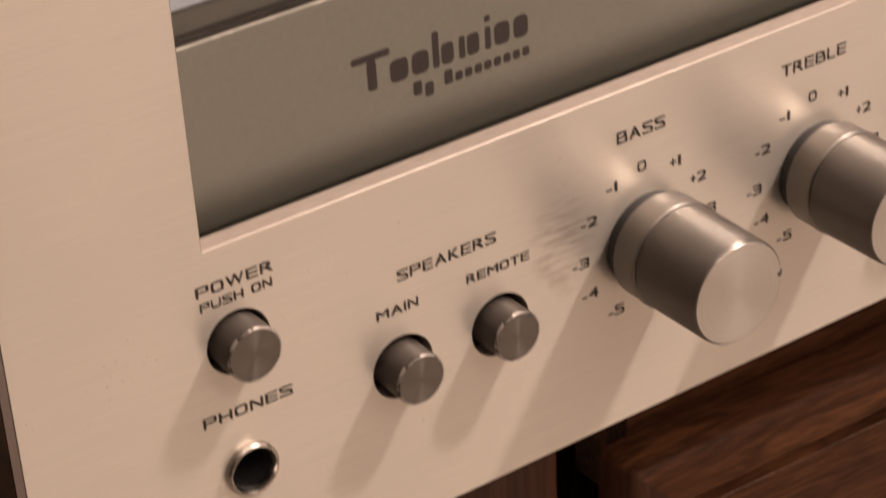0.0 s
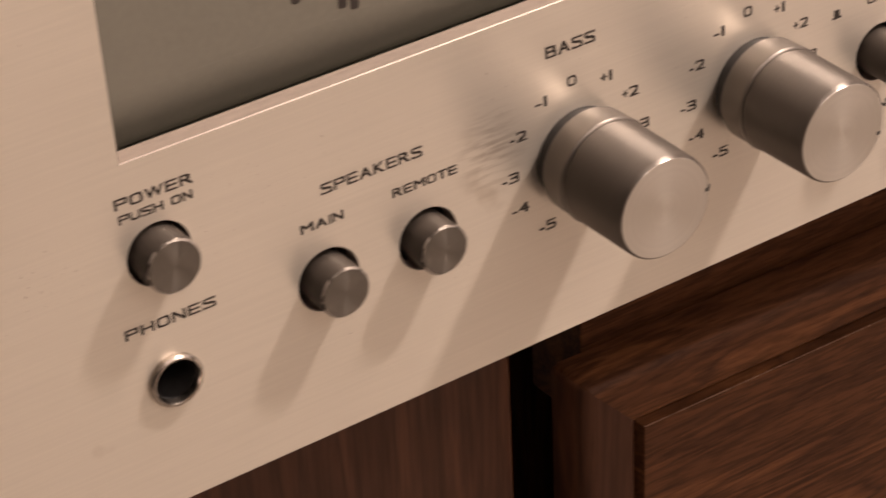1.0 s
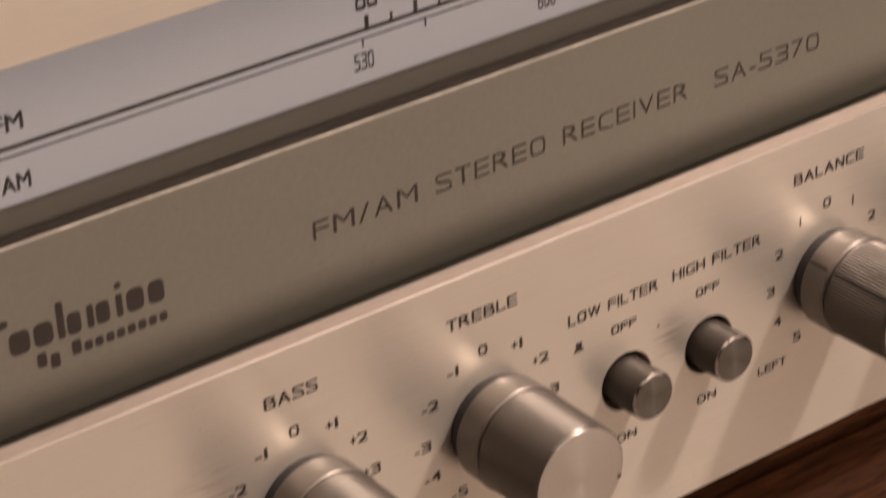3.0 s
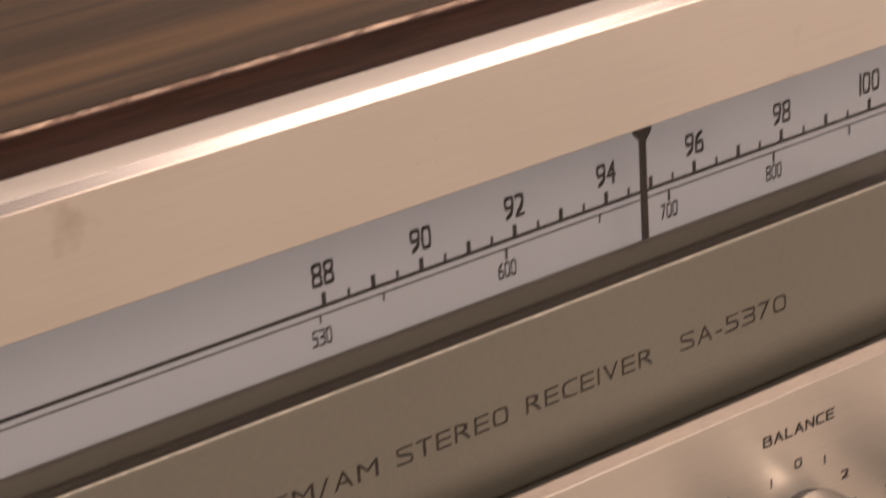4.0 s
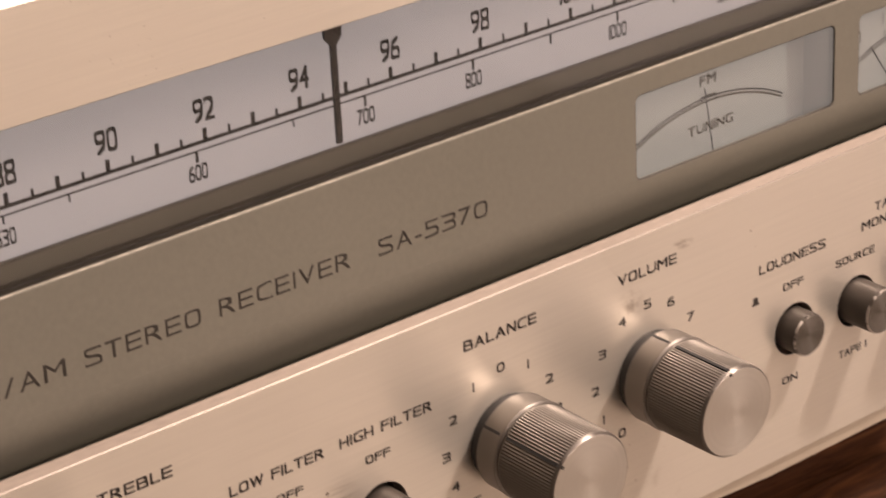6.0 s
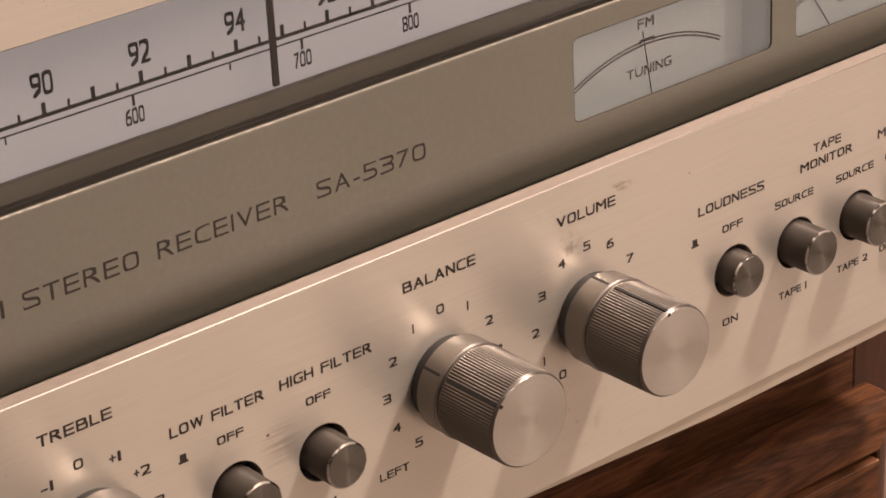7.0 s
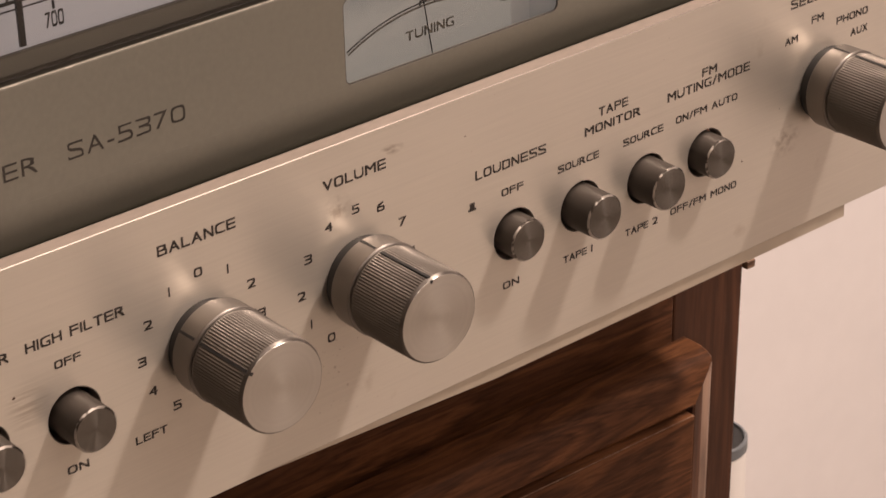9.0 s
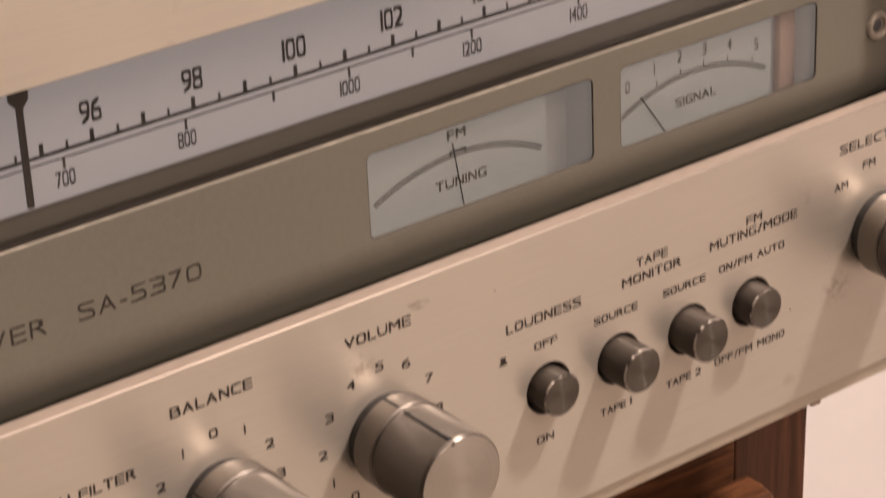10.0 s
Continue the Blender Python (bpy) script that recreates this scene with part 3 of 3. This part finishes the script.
AM = [(530, 175.2), (550, 188.2), (600, 214.6), (650, 235.9), (700, 252.4), (800, 278.6), (900, 298.5), (1000, 316.4), (1100, 332.0), (1200, 347.0), (1400, 375.4), (1600, 400.1)]
YD = 16.95
bars("scale_line", [(90.0, 420.0, 150.55, 151.3)], YD, INK, dial)
bars("scale_line", [(90.0, 420.0, 149.25, 149.6)], YD, INK, dial)
ticks = []
for (a, xa), (b, xb) in zip(FM[1:], FM[2:]):
    ticks += [(xa - 0.45, xa + 0.45, 151.2, 153.4)]
    for k, h, w in ((0.25, 152.6, 0.28), (0.5, 153.4, 0.45), (0.75, 152.6, 0.28)):
        x = xa + k * (xb - xa)
        ticks.append((x - w, x + w, 151.2, h))
ticks.append((398.75, 399.65, 151.2, 153.4))
bars("tick_mark", ticks, YD, INK, dial)
bars("tick_mark", [(x - (0.3 if f % 100 == 0 else 0.2), x + (0.3 if f % 100 == 0 else 0.2), 147.3 if f % 100 == 0 else 147.9, 149.3) for f, x in AM], YD, INK, dial)
for f, x in FM[1:]:
    w = 4.6 if f < 100 else 5.6
    lettering(str(f), x - w / 2 + (0.2 if f < 100 else 0), x + w / 2 + (0.2 if f < 100 else 0), 156.8, 4.55, YD, INK, dial, "numeral", 0.16, square=True)
for f, x in AM:
    if f in (550, 650, 900, 1100):
        continue
    w = 4.1 if f < 1000 else 4.9
    lettering(str(f), x - w / 2, x + w / 2, 145.4, 3.2, YD, INK, dial, "numeral", 0.09, square=True)
lettering("FM", 106.6, 111.9, 155.0, 3.0, YD, INK, dial, bold=0.14)
lettering("AM", 106.6, 111.9, 144.9, 3.0, YD, INK, dial, bold=0.14)

pm = bmesh.new()
shape = [(-1.9, 168.6), (1.9, 168.6), (1.9, 165.0), (0.6, 163.4), (0.6, 144.4), (-0.6, 144.4), (-0.6, 163.4), (-1.9, 165.0)]
front = [pm.verts.new(((242.2 + x) * MM, 11.4 * MM, z * MM)) for x, z in shape]
back = [pm.verts.new(((242.2 + x) * MM, 12.1 * MM, z * MM)) for x, z in shape]
pm.faces.new(front)
pm.faces.new(back[::-1])
for i in range(8):
    pm.faces.new((front[i], back[i], back[(i + 1) % 8], front[(i + 1) % 8]))
part("dial_pointer", pm, INK, receiver, "dark tuning pointer")

# words on the dial panel
YP = 9.9
for body, a, b in (("FM/AM", 158.0, 179.7), ("STEREO", 183.5, 207.8), ("RECEIVER", 211.8, 241.4), ("SA-5370", 248.1, 274.9)):
    lettering(body, a, b, 121.8, 3.45, YP, PANEL_INK, recess, bold=0, square=True)

# maker's mark as plain rounded blocks
for x0, x1, z0, z1 in ((93.7, 101.2, 125.2, 126.5), (96.6, 98.4, 119.8, 125.3), (101.0, 104.6, 119.8, 123.9), (105.3, 108.7, 119.8, 123.9), (109.5, 110.8, 119.8, 126.4), (111.2, 113.7, 119.8, 123.7),
                       (114.8, 116.0, 119.8, 123.9), (116.4, 118.9, 119.8, 123.7), (120.1, 121.3, 119.8, 123.9), (120.1, 121.3, 124.8, 126.0), (122.0, 125.2, 119.8, 123.9), (126.0, 129.0, 119.8, 123.9)):
    blot("emblem", rounded(x0, x1, z0, z1, min(1.1, (x1 - x0) * 0.35, (z1 - z0) * 0.35)), [], YP, INK, recess)
for x0, x1, z0, z1 in [(105.3, 107.0, 116.1, 118.7), (107.6, 109.3, 115.2, 117.8), (111.5, 113.2, 116.1, 118.7)] + [(113.7 + 1.98 * i, 115.2 + 1.98 * i, 116.1, 117.8) for i in range(8)]:
    blot("emblem", rounded(x0, x1, z0, z1, 0.5), [], YP, INK, recess)


# ---------- meters ----------
def meter(x0, x1, z0, z1, split):
    body = part("meter", box(x0 - 1.5, x1 + 1.5, 20.6, 22, z0 - 7, z1 + 1.2, 0.2), GREY_PLASTIC, receiver, "meter behind a clear window")
    part("meter_wall", profile([(10.55, z1 + 1.2), (20.4, z1 + 1.2), (20.4, z0 - 7.5), (17.3, z0 - 7.5), (12.7, z0 - 2), (10.55, z0 - 2)], x0 - 1.6, x0 - 0.8), GLOW_HOUSING, body)
    part("meter_wall", profile([(10.55, z1 + 1.2), (20.4, z1 + 1.2), (20.4, z0 - 7.5), (17.3, z0 - 7.5), (12.7, z0 - 2), (10.55, z0 - 2)], x1 + 0.05, x1 + 1.3), GLOW_HOUSING, body)
    part("meter_wall", box(x0 - 1.6, x1 + 1.3, 10.55, 20.4, z1 + 0.6, z1 + 1.15), GLOW_HOUSING, body)
    part("meter_wall", box(x0 - 1.6, x1 + 1.3, 17.4, 20.4, z0 - 7.6, z0 - 6.8), GLOW_HOUSING, body)
    card = part("meter_card", box(x0 - 0.7, split, 18.43, 19.4, z0 - 6.6, z1 + 0.5), CARD, body, "off-white meter scale card")
    part("meter_back", box(split + 0.3, x1 + 0.4, 19.0, 19.8, z0 - 6.6, z1 + 0.5), GLOW_HOUSING, body)
    plate("window_outline", rounded(x0 + 0.02, x1 - 0.02, z0 + 0.02, z1 - 0.02, 1.6), [rounded(x0 + 0.22, x1 - 0.22, z0 + 0.22, z1 - 0.22, 1.45)], 10.0, 10.25, INK, body, 0.02, "thin dark window edge")
    g = part("meter_window", box(x0 - 0.7, x1 + 0.4, 10.7, 11.0, z0 - 0.5, z1 + 0.5), GLASS, body, "clear meter window")
    g.visible_shadow = False
    return body, card


def arc(cx, half, z_end, z_top, shift=0.0):
    s = z_top - z_end
    r = (half * half + s * s) / (2 * s)
    top = math.asin(half / r)
    return [(cx + (r - shift) * math.sin(a), z_top - r + (r - shift) * math.cos(a)) for a in [top * (i / 16 - 1) for i in range(33)]]


YM = 18.43
m1, c1 = meter(*M1, 367.0)
band("scale_arc", arc(343.6, 22.2, 117.6, 123.0), 0.35, YM, INK, c1)
band("scale_arc", arc(343.6, 22.2, 117.6, 123.0, 0.75), 0.45, YM, GREY_INK_SHADE, c1)
bars("scale_mark", [(341.4, 345.4, 123.2, 123.6), (341.2, 341.6, 122.3, 123.6), (345.2, 345.6, 122.3, 123.6)], YM, INK, c1)
lettering("FM", 340.7, 345.6, 127.1, 2.35, YM, GREY_INK_SHADE, c1, square=True)
lettering("TUNING", 337.2, 350.7, 116.5, 2.25, YM, GREY_INK_SHADE, c1, square=True)
band("needle", [(341.4, 125.7), (344.1, 109.0)], 0.35, 17.6, BLACK, m1)
m2, c2 = meter(*M2, 433.3)
band("scale_arc", arc(409.8, 22.0, 117.5, 123.0), 0.35, YM, INK, c2)
band("scale_arc", arc(409.8, 22.0, 117.5, 123.0, 0.75), 0.45, YM, GREY_INK_SHADE, c2)
for s, x, z in (("0", 390.1, 123.7), ("1", 397.9, 125.9), ("2", 405.3, 126.8), ("3", 412.8, 126.6), ("4", 420.4, 125.6), ("5", 428.7, 123.5)):
    w = 0.4 if s == "1" else 1.35
    lettering(s, x - w / 2, x + w / 2, z + 0.3, 2.8, YM, GREY_INK_SHADE, c2, "numeral", square=True)
bars("scale_mark", [(x - 0.15, x + 0.15, z - 2.9, z - 1.7) for x, z in ((398.5, 125.0), (405.6, 125.8), (412.5, 125.8), (419.8, 125.1), (427.5, 122.8))], YM, INK, c2)
lettering("SIGNAL", 403.9, 416.5, 116.3, 2.25, YM, GREY_INK_SHADE, c2, square=True)
band("needle", [(393.0, 121.3), (401.6, 109.1)], 0.35, 17.6, BLACK, m2)
part("meter_strip", box(434.2, 439.4, 16.4, 18.8, 109.0, 134.0, 0.9), PINK_PLASTIC, m2, "pinkish plastic strip")
part("indicator_lamp", turned([(13.5, 1.9), (10.6, 1.9), (9.8, 1.5), (9.4, 0.8)], 24, 458.8, 122.6), DARK_GREY, receiver, "small dark indicator lamp", 30)
part("lamp_bezel", turned([(9.88, 3.5), (9.4, 3.4), (9.0, 3.0), (8.9, 2.5), (9.3, 2.1), (9.95, 2.0)], 32, 458.8, 122.6), BARE, receiver, "pale ring round the indicator lamp", 30)

# ---------- knobs and push buttons ----------
KZ = 24.8


def knob(x, z, angle, teeth, depth):
    """A turned knob with a plain collar, a groove, a fluted barrel and a spun face."""
    pts = [(-2.6, 8.6), (-2.8, 9.6), (-3.2, 9.9), (-8.4, 9.95), (-8.6, 9.9), (-8.75, 9.62), (-9.05, 9.62), (-9.25, 9.9), (-9.6, 10.0), (-9.9, 10.0), (-KZ + 0.9, 9.85), (-KZ + 0.7, 9.8), (-KZ + 0.35, 9.75), (-KZ, 9.45)]
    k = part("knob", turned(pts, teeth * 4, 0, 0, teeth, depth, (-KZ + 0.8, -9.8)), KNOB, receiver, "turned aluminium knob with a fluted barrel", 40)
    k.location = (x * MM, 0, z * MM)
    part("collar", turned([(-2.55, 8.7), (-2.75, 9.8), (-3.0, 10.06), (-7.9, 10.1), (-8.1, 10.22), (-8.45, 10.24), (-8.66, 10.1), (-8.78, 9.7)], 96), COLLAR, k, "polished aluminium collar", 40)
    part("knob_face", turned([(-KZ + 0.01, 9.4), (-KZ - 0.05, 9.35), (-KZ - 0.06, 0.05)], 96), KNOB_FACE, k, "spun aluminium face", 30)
    # black ring paints the shadowed gap between collar and plate
    part("gap_shade_ring", turned([(0.6, 3.2), (-0.02, 3.3), (-0.1, 9.0), (-2.58, 9.0)], 48), BLACK, k, "black ring standing in for the shaded gap behind the collar", 30)
    line = box(9.4, 10.06, -KZ + 0.4, -9.6, -0.36, 0.36)
    box(8.7, 9.42, -KZ - 0.12, -KZ + 0.2, -0.36, 0.36, bm=line)
    box(9.9, 10.16, -7.8, -3.1, -0.3, 0.3, bm=line)
    bmesh.ops.rotate(line, verts=line.verts, cent=(0, 0, 0), matrix=Matrix.Rotation(radians(-angle), 3, "Y"))
    part("pointer_line", line, BLACK, k, "dark index line")
    return k


for (kind, x, z), angle in zip(KNOBS, (2, -20, 141, 101, 96)):
    knob(x, z, angle, *((150, 0.03) if kind in ("bass", "treble") else (96, 0.2)))


def button(x, z, out, r):
    b = part("push_button", turned([(9.0, r), (-out + 0.5, r), (-out + 0.25, r - 0.08), (-out, r - 0.35)], 48), BUTTON, receiver, "dark grey push button", 30)
    b.location = (x * MM, 0, z * MM)
    part("button_face", turned([(-out + 0.01, r - 0.36), (-out - 0.03, r - 0.4), (-out - 0.04, 0.05)], 48), BUTTON_FACE, b, "spun metal button face", 30)
    part("button_rim", turned([(-out + 0.34, r + 0.01), (-out + 0.22, r - 0.03), (-out - 0.005, r - 0.33)], 48), RIM_WEAR, b, "chipped bright rim", 30)
    part("button_well", turned([(9.6, 6.3), (9.2, 6.3), (9.1, 0.1)], 32), BLACK, b)


for kind, x, z, hole, out, r in BUTTONS:
    button(x, z, out, r)

jack = bmesh.new()
prof = [(3.2, 3.95), (-0.9, 4.0), (-1.3, 4.2), (-1.35, 4.5), (-0.9, 4.9), (0.6, 4.9)]
rings = [[jack.verts.new(((r * math.cos(2 * math.pi * i / 48)) * MM, y * MM, (r * math.sin(2 * math.pi * i / 48)) * MM)) for i in range(48)] for y, r in prof]
for a, b in zip(rings, rings[1:]):
    for i in range(48):
        jack.faces.new((a[i], a[(i + 1) % 48], b[(i + 1) % 48], b[i]))
j = part("headphone_jack", jack, CHROME, receiver, "nickel ringed headphone socket", 30)
j.location = (JACK[0] * MM, 0, JACK[1] * MM)
tube_bm = bmesh.new()
rings = [[tube_bm.verts.new((r * math.cos(2 * math.pi * i / 32) * MM, y * MM, r * math.sin(2 * math.pi * i / 32) * MM)) for i in range(32)] for y, r in ((0.2, 3.9), (14.0, 3.8), (14.0, 0.05))]
for a, b in zip(rings, rings[1:]):
    for i in range(32):
        tube_bm.faces.new((a[i], a[(i + 1) % 32], b[(i + 1) % 32], b[i]))
part("jack_tube", tube_bm, BLACK, j, "black socket bore", 30)

# ---------- words on the front plate ----------
for body, a, b, z, cap in (
        ("POWER", 56.0, 70.2, 102.0, 2.03), ("PUSH ON", 56.4, 69.8, 99.1, 1.71), ("PHONES", 54.4, 71.4, 77.9, 2.03), ("SPEAKERS", 93.0, 113.3, 90.6, 2.14),
        ("MAIN", 88.4, 96.9, 84.5, 1.82), ("REMOTE", 106.7, 120.0, 84.5, 1.82), ("BASS", 139.5, 150.3, 99.9, 2.35), ("TREBLE", 177.1, 192.7, 100.2, 2.35),
        ("LOW FILTER", 203.9, 225.3, 91.0, 2.25), ("HIGH FILTER", 228.8, 251.0, 91.2, 2.25), ("OFF", 213.9, 220.0, 85.3, 1.82), ("OFF", 234.5, 240.5, 85.4, 1.82),
        ("ON", 234.9, 239.9, 61.8, 1.82), ("ON", 214.8, 219.8, 61.4, 1.82), ("LEFT", 250.7, 258.3, 61.8, 1.82), ("RIGHT", 280.9, 290.3, 61.8, 1.82),
        ("BALANCE", 259.3, 277.9, 100.5, 2.35), ("VOLUME", 299.5, 315.9, 100.7, 2.35), ("LOUDNESS", 339.8, 360.2, 89.6, 2.25), ("OFF", 347.1, 353.5, 83.1, 1.82),
        ("ON", 347.1, 352.0, 60.5, 1.82), ("SOURCE", 363.6, 376.1, 83.1, 1.82), ("TAPE 1", 365.1, 374.2, 60.4, 1.82), ("TAPE", 375.8, 384.9, 93.1, 2.14),
        ("MONITOR", 371.6, 388.8, 89.5, 2.14), ("SOURCE", 383.4, 396.1, 83.1, 1.82), ("TAPE 2", 384.3, 394.8, 60.3, 1.82), ("FM", 408.2, 413.1, 92.6, 2.14),
        ("MUTING/MODE", 397.2, 424.1, 89.8, 2.25), ("ON/FM AUTO", 400.0, 420.2, 83.4, 1.82), ("OFF/FM MONO", 398.8, 420.8, 60.7, 1.82),
        ("SELECTOR", 437.3, 459.4, 100.8, 2.35), ("AM", 435.8, 440.3, 91.9, 1.93), ("FM", 444.8, 449.1, 95.0, 1.93), ("PHONO", 453.7, 465.0, 92.2, 1.93), ("AUX", 459.0, 465.2, 87.7, 1.93)):
    lettering(body, a, b, z, cap, 0, INK, face, square=True)
for x, z in ((206.3, 84.9), (338.8, 82.7)):
    bars("button_symbol", [(x - 1.1, x + 1.1, z - 0.9, z - 0.4), (x - 0.7, x + 0.7, z - 0.4, z + 1.0)], 0, INK, face)


def numerals(cx, cz, r, items):
    for s, a in items:
        w = {1: 2.1, 2: 3.7}[len(s)]
        if s == "1":
            w = 0.45
        if s in ("+1", "-1"):
            w = 2.6
        x, z = cx + r * math.cos(radians(a)), cz + r * math.sin(radians(a))
        lettering(s, x - w / 2, x + w / 2, z, 2.1, 0, INK, face, "numeral", square=True)


tone = [("0", 92), ("+1", 61), ("+2", 32), ("+3", 1), ("+4", -30), ("+5", -58), ("-1", 120), ("-2", 149), ("-3", -179), ("-4", -151), ("-5", -119)]
numerals(145.4, 78.3, 14.46, tone)
numerals(185.2, 78.4, 14.46, tone)
numerals(268.3, 78.5, 14.46, [("0", 90), ("1", 61), ("2", 31), ("3", 0), ("4", -28), ("5", -55), ("1", 119), ("2", 149), ("3", -180), ("4", -150), ("5", -120)])
numerals(307.3, 78.6, 14.46, [("0", -121), ("1", -149), ("2", -179), ("3", 149), ("4", 118), ("5", 89), ("6", 62), ("7", 31), ("8", -1), ("9", -29)])

# ---------- cabinet under the receiver ----------
cabinet = tagged(new("wooden_cabinet"), "dark walnut cabinet with a raised panel door under the receiver", "cabinet")
part("carcass_top", box(-40, 516.5, 84, 420, -20, 21.0, 0.8), WALNUT_H, cabinet)
part("stile", box(488, 516.5, 84, 104, -815, -20.1, 0.8), WALNUT_V, cabinet)
part("stile", box(-40, 187, 84, 104, -815, -20.1, 0.8), WALNUT_V, cabinet)
part("inner_panel", box(187.2, 487.5, 150, 154, -815, -20.2), WALNUT_V, cabinet)
part("rail", box(207.0, 487.9, 84, 104, -60, -20.1, 0.5), WALNUT_H, cabinet)
part("side_panel", box(504, 516.5, 104.1, 420, -815, -20.1, 0.5), WALNUT_V, cabinet)
part("side_panel", box(-40, -28, 104.1, 420, -815, -20.1, 0.5), WALNUT_V, cabinet)


def raised_panel(x0, x1, z0, z1, y_edge, y_face, wide):
    """A door leaf with a wide moulded bevel all round and a flat field standing proud of it."""
    bm = bmesh.new()
    h = y_edge - y_face
    steps = [(0, y_edge + 12), (0, y_edge + 7.0), (0.5, y_edge + 4.0), (1.2, y_edge + 1.6), (2.4, y_edge + 0.2), (wide * 0.35, y_edge - h * 0.13), (wide * 0.6, y_edge - h * 0.32), (wide * 0.86, y_edge - h * 0.56),
             (wide * 0.94, y_edge - h * 0.61), (wide, y_edge - h * 0.55), (wide + 0.35, y_edge - h * 0.3), (wide + 0.5, y_edge + 1.2), (wide + 1.3, y_edge + 1.2), (wide + 1.4, y_face + 0.4), (wide + 1.5, y_face + 0.1), (wide + 2.0, y_face)]
    loops = []
    for d, y in steps:
        loops.append([bm.verts.new((x * MM, y * MM, z * MM)) for x, z in rounded(x0 + d, x1 - d, z0 + d, z1 - d, max(0.3, 2.4 - d), 4)])
    n = len(loops[0])
    for a, b in zip(loops, loops[1:]):
        for i in range(n):
            bm.faces.new((a[i], a[(i + 1) % n], b[(i + 1) % n], b[i]))
    bm.faces.new(loops[-1])
    bm.faces.new(loops[0][::-1])
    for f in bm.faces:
        # glare and some wear painted pale on one upright moulding and the field's crest
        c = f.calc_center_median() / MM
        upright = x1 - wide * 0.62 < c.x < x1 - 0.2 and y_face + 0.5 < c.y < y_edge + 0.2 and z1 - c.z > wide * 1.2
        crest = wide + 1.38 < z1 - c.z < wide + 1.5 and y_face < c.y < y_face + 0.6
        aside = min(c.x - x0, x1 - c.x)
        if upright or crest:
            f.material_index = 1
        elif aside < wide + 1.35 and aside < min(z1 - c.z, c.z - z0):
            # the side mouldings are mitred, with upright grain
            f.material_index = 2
    return bm


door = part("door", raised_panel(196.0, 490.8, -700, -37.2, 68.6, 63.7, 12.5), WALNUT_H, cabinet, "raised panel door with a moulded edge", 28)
door.data.materials.append(GLARE_RUBBED)
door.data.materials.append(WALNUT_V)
part("hinge_end", box(516.6, 520.2, 82.5, 85.5, -26.0, -23.4, 0.4), WORN, cabinet, "small pale hinge end")

# the cabinet stands a trifle out of level
cabinet.matrix_basis = Matrix.Translation((0.4825, -0.0075, -0.034)) @ Matrix.Rotation(radians(1.35), 4, "Y") @ Matrix.Translation((-0.4906, 0, 0.037))

# feet under the receiver
for x, y in ((70, 110), (460, 110), (70, 290), (460, 290)):
    tall = 37.5 - (24.0 + (482.5 - x) * 0.02357)
    f = part("rubber_foot", turned([(0, 10), (0.5, 11), (tall - 0.4, 12), (tall, 12)], 24), DARK_GREY, receiver, smooth=30)
    f.matrix_basis = pose(x * MM, y * MM, (37.5 - tall) * MM, 90, 0, 0)

# white tube with a dark grey rim behind the cabinet
tube = tagged(new("canister"), "white upright tube with a dark grey rim standing behind the cabinet", "canister")
part("tube_body", turned([(0, 15.2), (551.5, 15.2), (552, 14.6)], 40), WHITE_PLASTIC, tube, smooth=30)
tr = part("tube_rim", turned([(552.1, 15.2), (552.6, 15.6), (557.0, 15.6), (557.6, 15.2), (557.6, 14.2), (556, 13.8), (553, 13.7), (552.5, 0.1)], 40), RIM, tube, "dark grey rim", 30)
# closed black plug paints the darkness inside the tube
part("mouth_shade_plug", turned([(552.6, 13.5), (556.6, 13.5), (556.8, 0.1)], 40), BLACK, tube, "black plug standing in for the shaded open mouth", 30)
tube.matrix_basis = pose(0.697, 0.262, -0.802, 90, 0, 0)
